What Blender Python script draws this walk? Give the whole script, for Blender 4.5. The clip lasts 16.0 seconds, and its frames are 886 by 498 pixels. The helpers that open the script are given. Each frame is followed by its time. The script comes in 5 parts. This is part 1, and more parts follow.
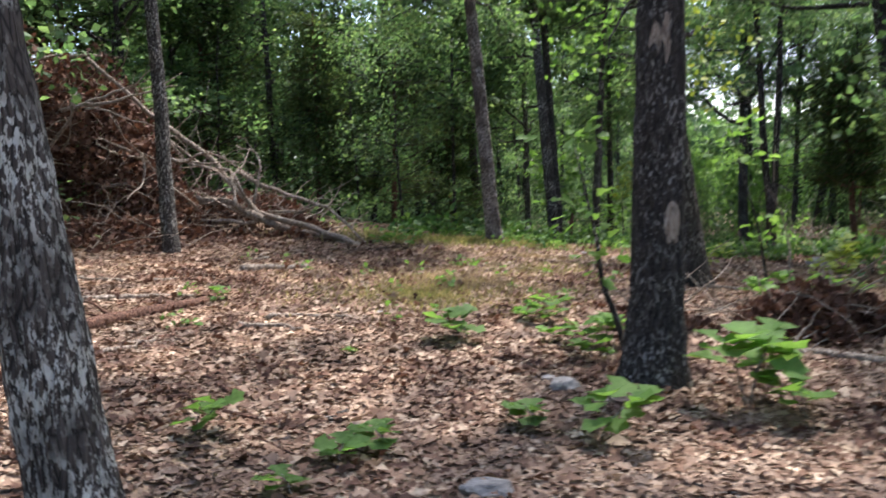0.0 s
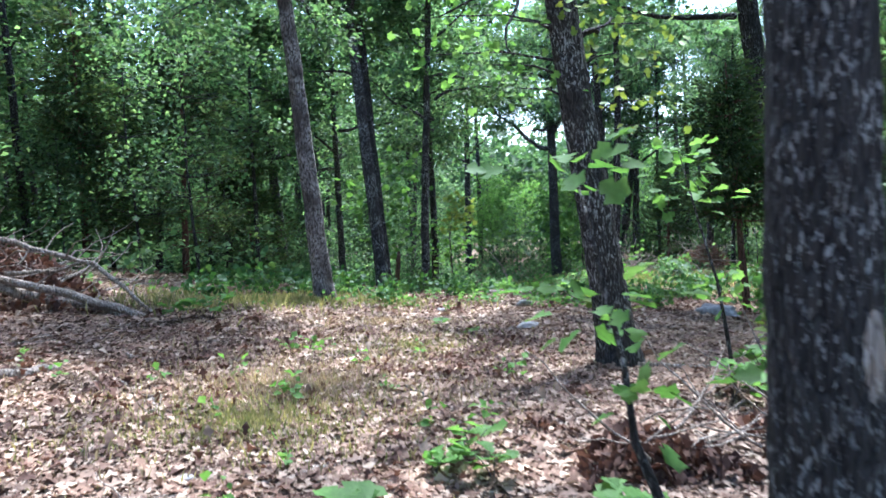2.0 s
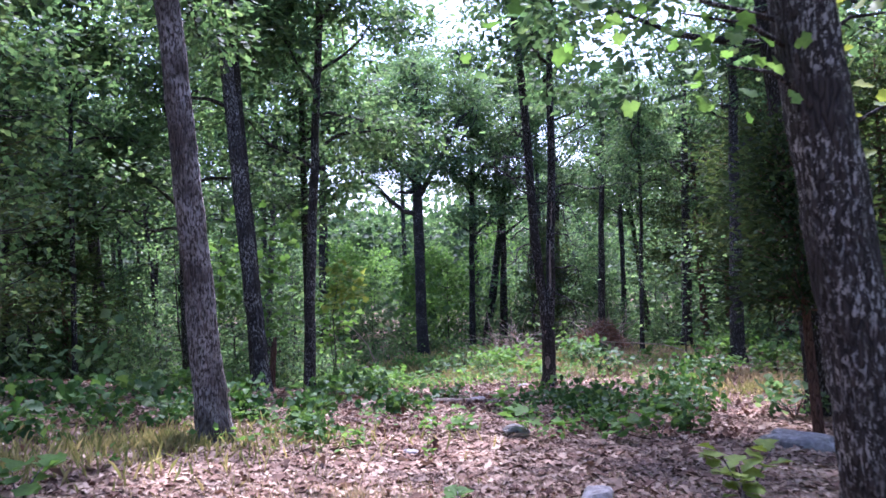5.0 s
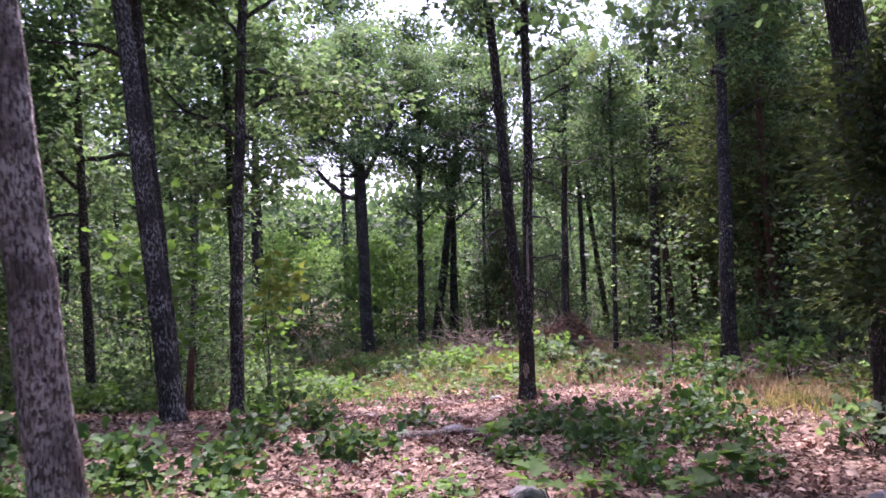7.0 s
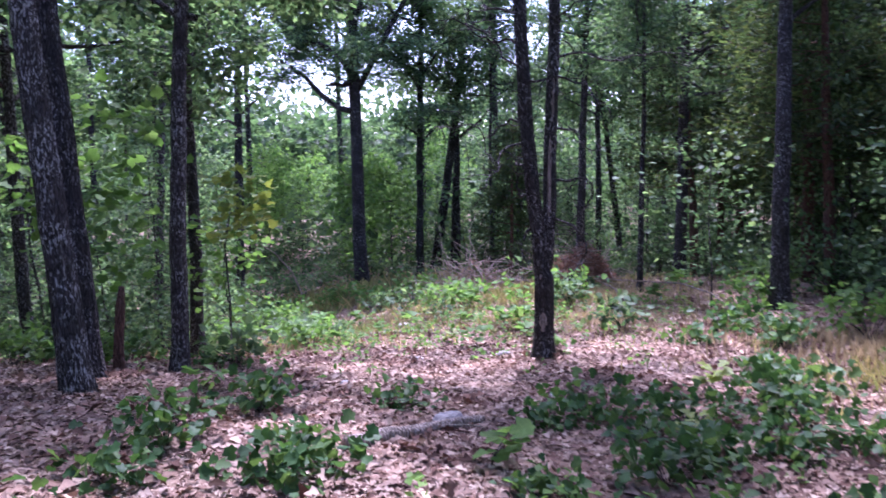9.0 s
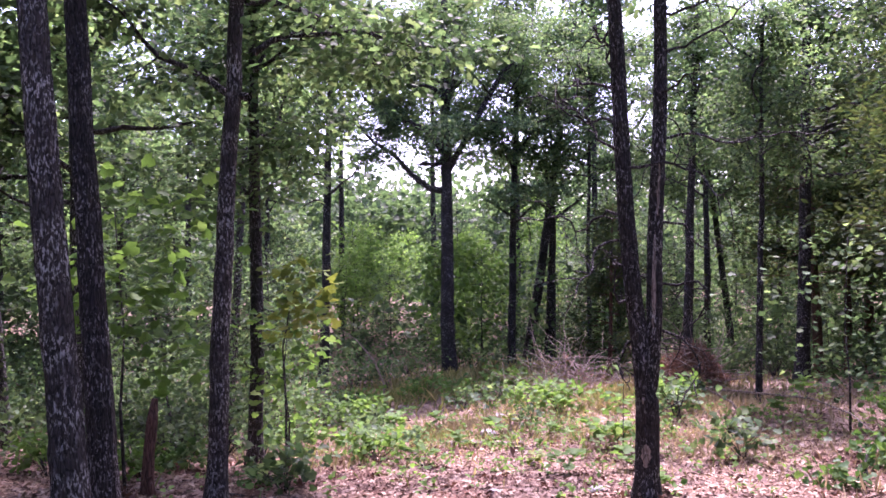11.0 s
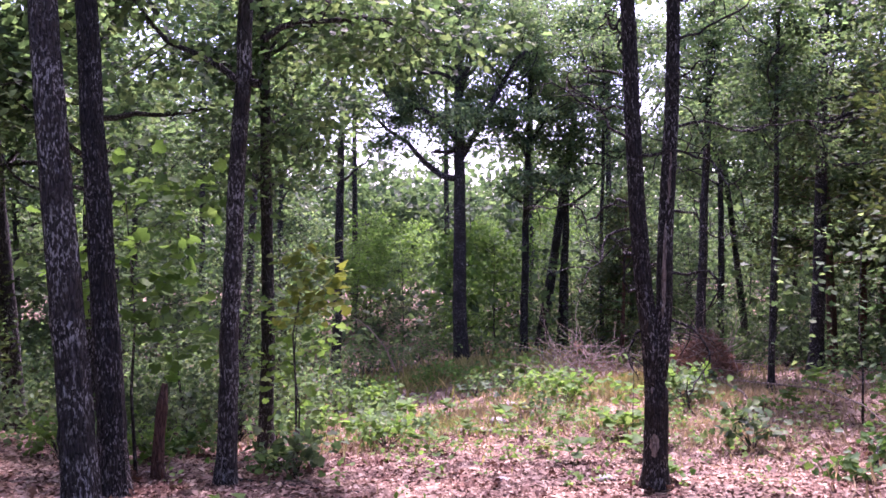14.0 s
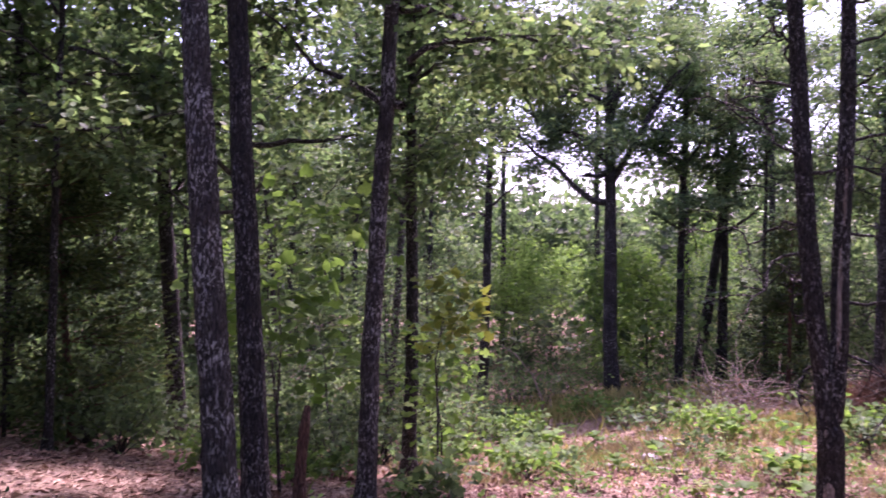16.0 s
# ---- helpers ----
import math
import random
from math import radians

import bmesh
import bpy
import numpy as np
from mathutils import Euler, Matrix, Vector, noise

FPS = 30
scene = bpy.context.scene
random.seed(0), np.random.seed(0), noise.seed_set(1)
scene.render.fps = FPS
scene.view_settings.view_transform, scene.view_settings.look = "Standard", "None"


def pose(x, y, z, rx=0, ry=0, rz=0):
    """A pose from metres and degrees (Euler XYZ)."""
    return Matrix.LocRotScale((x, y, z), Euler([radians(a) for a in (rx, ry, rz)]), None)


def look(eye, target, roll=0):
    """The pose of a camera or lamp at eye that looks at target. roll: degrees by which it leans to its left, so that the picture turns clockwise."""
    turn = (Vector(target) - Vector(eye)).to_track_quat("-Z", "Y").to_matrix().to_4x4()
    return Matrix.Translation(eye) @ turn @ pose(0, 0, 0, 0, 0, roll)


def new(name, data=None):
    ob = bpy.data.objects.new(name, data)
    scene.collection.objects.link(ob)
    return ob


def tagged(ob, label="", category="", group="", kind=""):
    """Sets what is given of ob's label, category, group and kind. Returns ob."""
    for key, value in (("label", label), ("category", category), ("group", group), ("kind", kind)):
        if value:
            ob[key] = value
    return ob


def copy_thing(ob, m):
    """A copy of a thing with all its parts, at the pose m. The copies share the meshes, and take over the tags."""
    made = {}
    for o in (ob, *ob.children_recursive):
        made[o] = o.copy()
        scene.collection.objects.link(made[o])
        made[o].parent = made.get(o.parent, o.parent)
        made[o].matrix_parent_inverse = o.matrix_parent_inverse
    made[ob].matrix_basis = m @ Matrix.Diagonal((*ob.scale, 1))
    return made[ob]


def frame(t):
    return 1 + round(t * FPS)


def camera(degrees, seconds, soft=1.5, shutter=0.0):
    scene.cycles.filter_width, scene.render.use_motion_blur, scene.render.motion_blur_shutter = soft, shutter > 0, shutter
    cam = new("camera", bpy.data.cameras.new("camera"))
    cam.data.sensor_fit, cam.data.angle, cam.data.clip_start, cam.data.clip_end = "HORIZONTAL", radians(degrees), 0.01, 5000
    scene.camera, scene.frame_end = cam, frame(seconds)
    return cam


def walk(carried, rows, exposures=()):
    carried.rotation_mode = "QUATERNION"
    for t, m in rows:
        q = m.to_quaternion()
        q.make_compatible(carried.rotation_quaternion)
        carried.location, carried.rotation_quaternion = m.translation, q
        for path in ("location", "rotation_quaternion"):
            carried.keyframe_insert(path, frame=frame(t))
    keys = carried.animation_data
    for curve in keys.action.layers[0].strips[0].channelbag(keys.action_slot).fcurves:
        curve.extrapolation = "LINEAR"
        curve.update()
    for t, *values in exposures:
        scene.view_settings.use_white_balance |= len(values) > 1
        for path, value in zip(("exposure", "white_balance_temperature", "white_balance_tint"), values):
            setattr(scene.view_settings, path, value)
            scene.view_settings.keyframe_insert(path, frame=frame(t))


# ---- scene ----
cam = camera(56.2, 16.0, 1.6, 0.3)
PATH = [
    (0, (0.962, 1.467, 1.021), (0.857, 3.46, 0.898), -2.2),
    (0.5, (0.742, 2.201, 1.045), (0.519, 4.177, 0.829), -6.0),
    (1, (0.749, 2.971, 1.125), (0.856, 4.955, 0.893), -4.5),
    (1.5, (0.61, 3.705, 1.246), (0.875, 5.682, 1.099), -4.2),
    (2, (0.508, 4.405, 1.269), (0.903, 6.364, 1.185), -3.4),
    (2.5, (0.137, 5.242, 1.316), (0.604, 7.187, 1.313), -1.7),
    (3, (0.129, 5.924, 1.305), (0.737, 7.83, 1.298), -2.4),
    (3.5, (-0.064, 6.608, 1.402), (0.599, 8.493, 1.473), -3.9),
    (4, (-0.186, 7.248, 1.43), (0.593, 9.089, 1.498), -2.1),
    (4.2, (-0.158, 7.456, 1.441), (0.642, 9.288, 1.502), -2.3),
    (6.3, (0.483, 9.96, 1.549), (1.322, 11.775, 1.597), -2.9),
    (6.5, (0.513, 10.102, 1.556), (1.427, 11.88, 1.598), -1.7),
    (7, (0.874, 10.798, 1.531), (1.821, 12.559, 1.551), -3.3),
    (7.5, (1.152, 11.445, 1.51), (2.214, 13.133, 1.354), -2.8),
    (8, (1.498, 11.948, 1.492), (2.609, 13.599, 1.293), -5.8),
    (8.5, (1.767, 12.452, 1.486), (2.784, 14.165, 1.315), -3.1),
    (9, (2.071, 12.930, 1.535), (3.001, 14.692, 1.364), -2.2),
    (9.2, (2.186, 13.118, 1.568), (3.046, 14.917, 1.416), -1.4),
    (9.5, (2.411, 13.489, 1.596), (3.217, 15.314, 1.464), -1.1),
    (10, (2.589, 13.895, 1.734), (3.393, 15.726, 1.666), 0.3),
    (10.2, (2.676, 13.970, 1.766), (3.464, 15.809, 1.754), -0.4),
    (12.3, (2.922, 14.104, 1.793), (3.599, 15.986, 1.822), -1.0),
    (12.5, (2.908, 14.069, 1.801), (3.607, 15.943, 1.822), -1.4),
    (13, (2.913, 14.063, 1.79), (3.646, 15.924, 1.779), -1.4),
    (13.5, (2.903, 14.064, 1.783), (3.611, 15.934, 1.765), -1.0),
    (14, (2.912, 14.07, 1.776), (3.602, 15.947, 1.763), -1.1),
    (14.5, (2.95, 14.111, 1.757), (3.676, 15.975, 1.755), -2.1),
    (15, (2.954, 14.125, 1.756), (3.668, 15.993, 1.767), -3.2),
    (15.5, (2.984, 14.209, 1.761), (3.554, 16.125, 1.822), -2.2),
    (16, (3.048, 14.326, 1.758), (3.391, 16.296, 1.813), -0.6),
]
walk(cam, [(t, look(eye, target, roll)) for t, eye, target, roll in PATH],
     [(0.0, 1.8, 6300, 12), (0.5, 1.85, 5500, 4), (1.0, 2.12, 5250, -3), (1.5, 2.33, 5000, 0), (2.0, 2.33, 5150, 7), (2.5, 2.33, 5000, 13), (3.0, 2.08, 5500, 20), (3.5, 2.05, 5300, 24), (4.2, 2.12, 5100, 26), (6.5, 2.16, 5750, 52), (7.5, 2.0, 6000, 44), (8.0, 2.2, 5500, 44), (8.5, 2.1, 5000, 43), (9.5, 2.25, 5450, 48), (12.5, 2.3, 5950, 62), (14.5, 2.22, 5900, 62), (15.5, 2.17, 5950, 64), (16.0, 2.08, 6150, 68)])


# ---- light ----
world = bpy.data.worlds.new("sky")
scene.world = world
world.use_nodes = True
wn = world.node_tree
sky = wn.nodes.new("ShaderNodeTexSky")
sky.sky_type, sky.sun_disc = "NISHITA", False
SUN_UP, SUN_AZ = 64.0, 35.0          # degrees above the horizon; degrees from +y towards +x
sky.sun_elevation, sky.sun_rotation = radians(SUN_UP), radians(SUN_AZ)
sky.air_density, sky.dust_density = 1.0, 3.0
wn.links.new(sky.outputs[0], wn.nodes["Background"].inputs[0])
wn.nodes["Background"].inputs[1].default_value = 0.15
sun = new("sun", bpy.data.lights.new("sun", "SUN"))
sun.data.energy, sun.data.angle, sun.data.color = 3.0, radians(4), (1.0, 0.95, 0.88)
sun_dir = Vector((math.sin(radians(SUN_AZ)) * math.cos(radians(SUN_UP)), math.cos(radians(SUN_AZ)) * math.cos(radians(SUN_UP)), math.sin(radians(SUN_UP))))
sun.matrix_world = look(sun_dir * 60, (0, 0, 0))

# ---- materials ----


def material(name, rough=0.8, spec=0.3):
    m = bpy.data.materials.new(name)
    m.use_nodes = True
    n = m.node_tree.nodes
    b = n["Principled BSDF"]
    b.inputs["Roughness"].default_value = rough
    b.inputs["Specular IOR Level"].default_value = spec
    return m, n, m.node_tree.links, b


def ramp(n, stops):
    r = n.new("ShaderNodeValToRGB")
    e = r.color_ramp.elements
    e[0].position, e[0].color = stops[0][0], (*stops[0][1], 1)
    e[1].position, e[1].color = stops[-1][0], (*stops[-1][1], 1)
    for p, c in stops[1:-1]:
        k = e.new(p)
        k.color = (*c, 1)
    return r


def mixed(n, l, a, b, fac, mode="MIX"):
    x = n.new("ShaderNodeMix")
    x.data_type, x.blend_type = "RGBA", mode
    for sock, v in ((x.inputs[6], a), (x.inputs[7], b), (x.inputs[0], fac)):
        if hasattr(v, "is_linked"):
            l.new(v, sock)
        elif isinstance(v, tuple):
            sock.default_value = (*v, 1)
        else:
            sock.default_value = v
    return x.outputs[2]


def noise_tex(n, l, coord, scale, detail=4, rough=0.6):
    t = n.new("ShaderNodeTexNoise")
    t.inputs["Scale"].default_value, t.inputs["Detail"].default_value, t.inputs["Roughness"].default_value = scale, detail, rough
    l.new(coord, t.inputs["Vector"])
    return t


def bump_to(n, l, height, b, strength, dist):
    k = n.new("ShaderNodeBump")
    k.inputs["Strength"].default_value, k.inputs["Distance"].default_value = strength, dist
    l.new(height, k.inputs["Height"])
    l.new(k.outputs[0], b.inputs["Normal"])


def bark_material(name, dark, mid, pale, flecks):
    m, n, l, b = material(name, 0.9, 0.2)
    geo = n.new("ShaderNodeNewGeometry")
    mapping = n.new("ShaderNodeMapping")
    mapping.inputs["Scale"].default_value = (1, 1, 0.16)
    l.new(geo.outputs["Position"], mapping.inputs["Vector"])
    v = n.new("ShaderNodeTexVoronoi")
    v.feature = "DISTANCE_TO_EDGE"
    v.inputs["Scale"].default_value = 42
    l.new(mapping.outputs[0], v.inputs["Vector"])
    plates = noise_tex(n, l, mapping.outputs[0], 40, 6, 0.7)
    large = noise_tex(n, l, geo.outputs["Position"], 3.0, 4)
    edge = ramp(n, [(0.0, dark), (0.12, mid), (0.6, mid)])
    l.new(v.outputs["Distance"], edge.inputs[0])
    shade = ramp(n, [(0.3, (0.45, 0.45, 0.45)), (0.7, (1.3, 1.25, 1.2))])
    l.new(plates.outputs[0], shade.inputs[0])
    col = mixed(n, l, edge.outputs[0], shade.outputs[0], 1.0, "MULTIPLY")
    fl = ramp(n, [(flecks, (0, 0, 0)), (flecks + 0.06, (0.95, 0.95, 0.95))])
    stretch = n.new("ShaderNodeMapping")
    stretch.inputs["Scale"].default_value = (1, 1, 0.36)
    l.new(geo.outputs["Position"], stretch.inputs["Vector"])
    small = noise_tex(n, l, stretch.outputs[0], 58, 3, 0.7)
    l.new(small.outputs[0], fl.inputs[0])
    patch = ramp(n, [(0.38, (0, 0, 0)), (0.58, (1, 1, 1))])
    l.new(large.outputs[0], patch.inputs[0])
    both = mixed(n, l, fl.outputs[0], patch.outputs[0], 1.0, "MULTIPLY")
    col = mixed(n, l, col, pale, both)
    l.new(col, b.inputs["Base Color"])
    bump_to(n, l, v.outputs["Distance"], b, 0.9, 0.03)
    return m


BARK = bark_material("oak bark", (0.014, 0.012, 0.011), (0.05, 0.044, 0.041), (0.34, 0.325, 0.3), 0.53)
BARK_LICHEN = bark_material("lichen-spotted bark", (0.014, 0.013, 0.012), (0.066, 0.058, 0.055), (0.42, 0.42, 0.39), 0.5)
BARK_DARK = bark_material("dark oak bark", (0.011, 0.009, 0.009), (0.038, 0.034, 0.032), (0.28, 0.265, 0.25), 0.55)
BARK_PALE = bark_material("grey oak bark", (0.018, 0.015, 0.014), (0.092, 0.076, 0.07), (0.34, 0.31, 0.29), 0.47)
BARK_RED = bark_material("cedar bark", (0.04, 0.022, 0.016), (0.14, 0.075, 0.055), (0.24, 0.17, 0.14), 0.62)
DEAD = bark_material("weathered deadwood", (0.11, 0.085, 0.07), (0.3, 0.25, 0.21), (0.5, 0.45, 0.4), 0.55)


def leaf_material(name, tones, through_tone, share=0.35, rough=0.5, dim=0.72, lift=1.2):
    m, n, l, b = material(name, rough, 0.14)
    geo = n.new("ShaderNodeNewGeometry")
    r = ramp(n, [(i / (len(tones) - 1), c) for i, c in enumerate(tones)])
    l.new(geo.outputs["Random Per Island"], r.inputs[0])
    # clumps' light and dark put into leaf colour by noise; litter gets tone patches
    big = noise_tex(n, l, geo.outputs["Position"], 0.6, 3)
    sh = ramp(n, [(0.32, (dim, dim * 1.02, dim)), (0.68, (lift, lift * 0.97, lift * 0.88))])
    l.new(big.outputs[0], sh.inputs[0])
    vein = noise_tex(n, l, geo.outputs["Position"], 45, 3)
    vs = ramp(n, [(0.3, (0.82, 0.82, 0.82)), (0.7, (1.12, 1.12, 1.12))])
    l.new(vein.outputs[0], vs.inputs[0])
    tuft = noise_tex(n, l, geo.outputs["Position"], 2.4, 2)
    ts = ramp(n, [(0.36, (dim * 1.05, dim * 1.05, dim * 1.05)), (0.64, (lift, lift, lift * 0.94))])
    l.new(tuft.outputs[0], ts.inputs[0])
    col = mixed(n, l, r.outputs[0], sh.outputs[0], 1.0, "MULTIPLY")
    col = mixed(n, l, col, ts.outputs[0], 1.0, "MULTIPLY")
    col = mixed(n, l, col, vs.outputs[0], 1.0, "MULTIPLY")
    l.new(col, b.inputs["Base Color"])
    tr = n.new("ShaderNodeBsdfTranslucent")
    tc = mixed(n, l, col, through_tone, 1.0, "MULTIPLY")
    l.new(tc, tr.inputs["Color"])
    mx = n.new("ShaderNodeMixShader")
    mx.inputs[0].default_value = share
    l.new(b.outputs[0], mx.inputs[1])
    l.new(tr.outputs[0], mx.inputs[2])
    l.new(mx.outputs[0], n["Material Output"].inputs["Surface"])
    return m


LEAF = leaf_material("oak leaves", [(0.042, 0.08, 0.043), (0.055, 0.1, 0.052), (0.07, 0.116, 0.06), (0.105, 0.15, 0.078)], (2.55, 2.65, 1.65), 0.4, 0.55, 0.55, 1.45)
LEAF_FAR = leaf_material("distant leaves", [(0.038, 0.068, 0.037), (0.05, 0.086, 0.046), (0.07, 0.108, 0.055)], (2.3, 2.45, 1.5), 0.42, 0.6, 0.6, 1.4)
LEAF_BRIGHT = leaf_material("young oak leaves", [(0.07, 0.15, 0.042), (0.09, 0.178, 0.05), (0.125, 0.215, 0.075)], (2.0, 1.95, 1.15), 0.45, 0.6)
# yellow-green plants, and leaves whose backlit brightness is put into the tone
LEAF_YELLOW_LIT = leaf_material("yellow green leaves", [(0.14, 0.22, 0.06), (0.18, 0.25, 0.065), (0.24, 0.29, 0.075)], (1.7, 1.6, 0.8), 0.35)
LEAF_DARK = leaf_material("dark oak sprout leaves", [(0.03, 0.075, 0.028), (0.045, 0.10, 0.035), (0.08, 0.14, 0.05)], (2.4, 2.4, 1.2), 0.28, 0.5)
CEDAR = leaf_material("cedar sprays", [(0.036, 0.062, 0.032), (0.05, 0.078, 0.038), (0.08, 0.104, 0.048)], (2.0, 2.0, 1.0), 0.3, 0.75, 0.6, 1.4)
DEADLEAF = leaf_material("dry brown leaves", [(0.055, 0.03, 0.026), (0.1, 0.055, 0.045), (0.17, 0.1, 0.08)], (1.4, 1.1, 0.9), 0.15, 0.8)
NEEDLES = leaf_material("rusty dead needles", [(0.13, 0.072, 0.052), (0.22, 0.125, 0.092), (0.33, 0.205, 0.155)], (1.2, 1.0, 0.8), 0.15, 0.8)
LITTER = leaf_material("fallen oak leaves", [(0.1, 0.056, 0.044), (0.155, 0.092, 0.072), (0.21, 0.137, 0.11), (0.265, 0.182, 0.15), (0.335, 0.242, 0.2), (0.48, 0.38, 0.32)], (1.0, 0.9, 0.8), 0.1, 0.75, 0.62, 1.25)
GRASS = leaf_material("dry and green grass", [(0.13, 0.16, 0.06), (0.24, 0.23, 0.11), (0.42, 0.35, 0.2)], (1.6, 1.6, 1.0), 0.3, 0.7)
STRAW = leaf_material("dry straw grass", [(0.28, 0.22, 0.14), (0.36, 0.29, 0.195), (0.46, 0.38, 0.27)], (1.2, 1.15, 0.9), 0.25, 0.8)

GROUND, n, l, b = material("leaf litter soil", 0.95, 0.1)
geo = n.new("ShaderNodeNewGeometry")
vor = n.new("ShaderNodeTexVoronoi")
vor.inputs["Scale"].default_value = 22
warp = noise_tex(n, l, geo.outputs["Position"], 9, 3)
shift = mixed(n, l, geo.outputs["Position"], warp.outputs["Color"], 0.12, "ADD")
l.new(shift, vor.inputs["Vector"])
sep = n.new("ShaderNodeSeparateColor")
l.new(vor.outputs["Color"], sep.inputs[0])
leaves = ramp(n, [(0.0, (0.085, 0.05, 0.038)), (0.35, (0.175, 0.112, 0.087)), (0.7, (0.255, 0.177, 0.14)), (1.0, (0.36, 0.268, 0.215))])
l.new(sep.outputs[0], leaves.inputs[0])
patches = noise_tex(n, l, geo.outputs["Position"], 0.35, 5)
soil = ramp(n, [(0.35, (0, 0, 0)), (0.62, (1, 1, 1))])
l.new(patches.outputs[0], soil.inputs[0])
base = mixed(n, l, leaves.outputs[0], (0.24, 0.165, 0.13), 0.35)
base = mixed(n, l, base, (0.30, 0.26, 0.14), mixed(n, l, soil.outputs[0], (0, 0, 0), 0.72))
l.new(base, b.inputs["Base Color"])
fine = noise_tex(n, l, geo.outputs["Position"], 30, 5, 0.7)
bump_to(n, l, fine.outputs[0], b, 0.6, 0.03)

ROCK, n, l, b = material("pale sandstone", 0.85, 0.2)
geo = n.new("ShaderNodeNewGeometry")
t = noise_tex(n, l, geo.outputs["Position"], 14, 6, 0.7)
r = ramp(n, [(0.3, (0.13, 0.12, 0.115)), (0.55, (0.27, 0.25, 0.24)), (0.75, (0.42, 0.4, 0.385))])
l.new(t.outputs[0], r.inputs[0])
l.new(r.outputs[0], b.inputs["Base Color"])
bump_to(n, l, t.outputs[0], b, 0.5, 0.03)

# ---- terrain ----
HILLS = np.array([0.945, 0.671, 0.509, 0.545, -0.784, 0.145, -0.261, 0.948, 0.925, 1.206, 0.106, 0.176, 0.219, -1.132, -2.509,
                  0.301, 0.198, -0.087, 1.118, 1.168, 0.173, 0.12, -0.341, -0.085, -1.691])
HX = np.repeat([-12, -4, 4, 12, 20], 5)
HY = np.tile([0, 9, 18, 27, 36], 5)


def ground_z(x, y):
    x, y = np.asarray(x, float), np.asarray(y, float)
    w = np.exp(-((x[..., None] - HX) ** 2 + (y[..., None] - HY) ** 2) / (2 * 7.5 ** 2))
    return w @ HILLS - 0.961 + 0.025 * np.sin(1.9 * x + 0.7 * y) * np.sin(1.3 * y - 0.5 * x)


def gz(x, y):
    return float(ground_z(np.array(x), np.array(y)))


def mesh_object(name, verts, faces, mat, parent=None, smooth=False):
    me = bpy.data.meshes.new(name)
    verts, faces = np.asarray(verts, np.float32), np.asarray(faces, np.int32)
    k = faces.shape[1]
    me.vertices.add(len(verts))
    me.vertices.foreach_set("co", verts.ravel())
    me.loops.add(faces.size)
    me.loops.foreach_set("vertex_index", faces.ravel())
    me.polygons.add(len(faces))
    me.polygons.foreach_set("loop_start", np.arange(0, faces.size, k, dtype=np.int32))
    me.update(calc_edges=True)
    if smooth:
        me.polygons.foreach_set("use_smooth", np.ones(len(faces), bool))
    me.materials.append(mat)
    ob = new(name, me)
    ob.parent = parent
    return ob


def thing(name, x, y, z, label, category, group=""):
    e = new(name)
    e.matrix_basis = Matrix.Translation((x, y, z))
    e.empty_display_size = 0.2
    return tagged(e, label, category, group)


def grid_axis(lo, hi, far):
    inner = np.arange(lo, hi + 0.01, 0.25)
    steps = np.cumsum(0.4 * 1.16 ** np.arange(60))
    steps = steps[steps < far]
    return np.concatenate([lo - steps[::-1], inner, hi + steps])


gx, gy = grid_axis(-14, 24, 1500), grid_axis(-4, 44, 1500)
GX, GY = np.meshgrid(gx, gy)
verts = np.stack([GX, GY, ground_z(GX, GY)], -1).reshape(-1, 3)
i = np.arange(len(gy) - 1)[:, None] * len(gx) + np.arange(len(gx) - 1)[None, :]
i = i.ravel()
ground = mesh_object("ground", verts, np.stack([i, i + 1, i + 1 + len(gx), i + len(gx)], -1), GROUND, None, True)
tagged(ground, "forest floor covered with brown fallen oak leaves", "ground", kind="structure")

# ---- shapes ----


def tube(path, radii, sides=12, rough=0.0, seed=0, close=True):
    """Verts and faces of a tapering, uneven round stem along path."""
    path = np.asarray(path, float)
    radii = np.asarray(radii, float)
    tang = np.gradient(path, axis=0)
    tang /= np.linalg.norm(tang, axis=1)[:, None] + 1e-9
    ref = np.where(np.abs(tang[:, 2:3]) > 0.9, [[1.0, 0, 0]], [[0, 0, 1.0]])
    u = np.cross(ref, tang)
    u /= np.linalg.norm(u, axis=1)[:, None] + 1e-9
    v = np.cross(tang, u)
    a = np.linspace(0, 2 * np.pi, sides, endpoint=False)
    rad = np.repeat(radii[:, None], sides, 1)
    if rough:
        rs = np.random.RandomState(seed)
        rad = rad * (1 + rough * np.clip(rs.normal(0, 1, rad.shape) * 0.5 + np.repeat(rs.normal(0, 0.6, (1, sides)), len(radii), 0), -1.6, 1.6))
    vs = path[:, None] + rad[..., None] * (np.cos(a)[None, :, None] * u[:, None] + np.sin(a)[None, :, None] * v[:, None])
    vs = vs.reshape(-1, 3)
    k, j = np.meshgrid(np.arange(len(path) - 1), np.arange(sides), indexing="ij")
    k, j = k.ravel(), j.ravel()
    j2 = (j + 1) % sides
    faces = np.stack([k * sides + j, k * sides + j2, (k + 1) * sides + j2, (k + 1) * sides + j], -1)
    if close:
        vs = np.concatenate([vs, path[:1], path[-1:]])
        m = len(vs)
        q = np.arange(sides)
        q2 = (q + 1) % sides
        e = (len(path) - 1) * sides
        faces = np.concatenate([faces, np.stack([q2, q, q * 0 + m - 2, q * 0 + m - 2], -1), np.stack([e + q, e + q2, q * 0 + m - 1, q * 0 + m - 1], -1)])
    return vs, faces


def tri_faces(f):
    return np.concatenate([f[:, :3], f[:, [0, 2, 3]]])


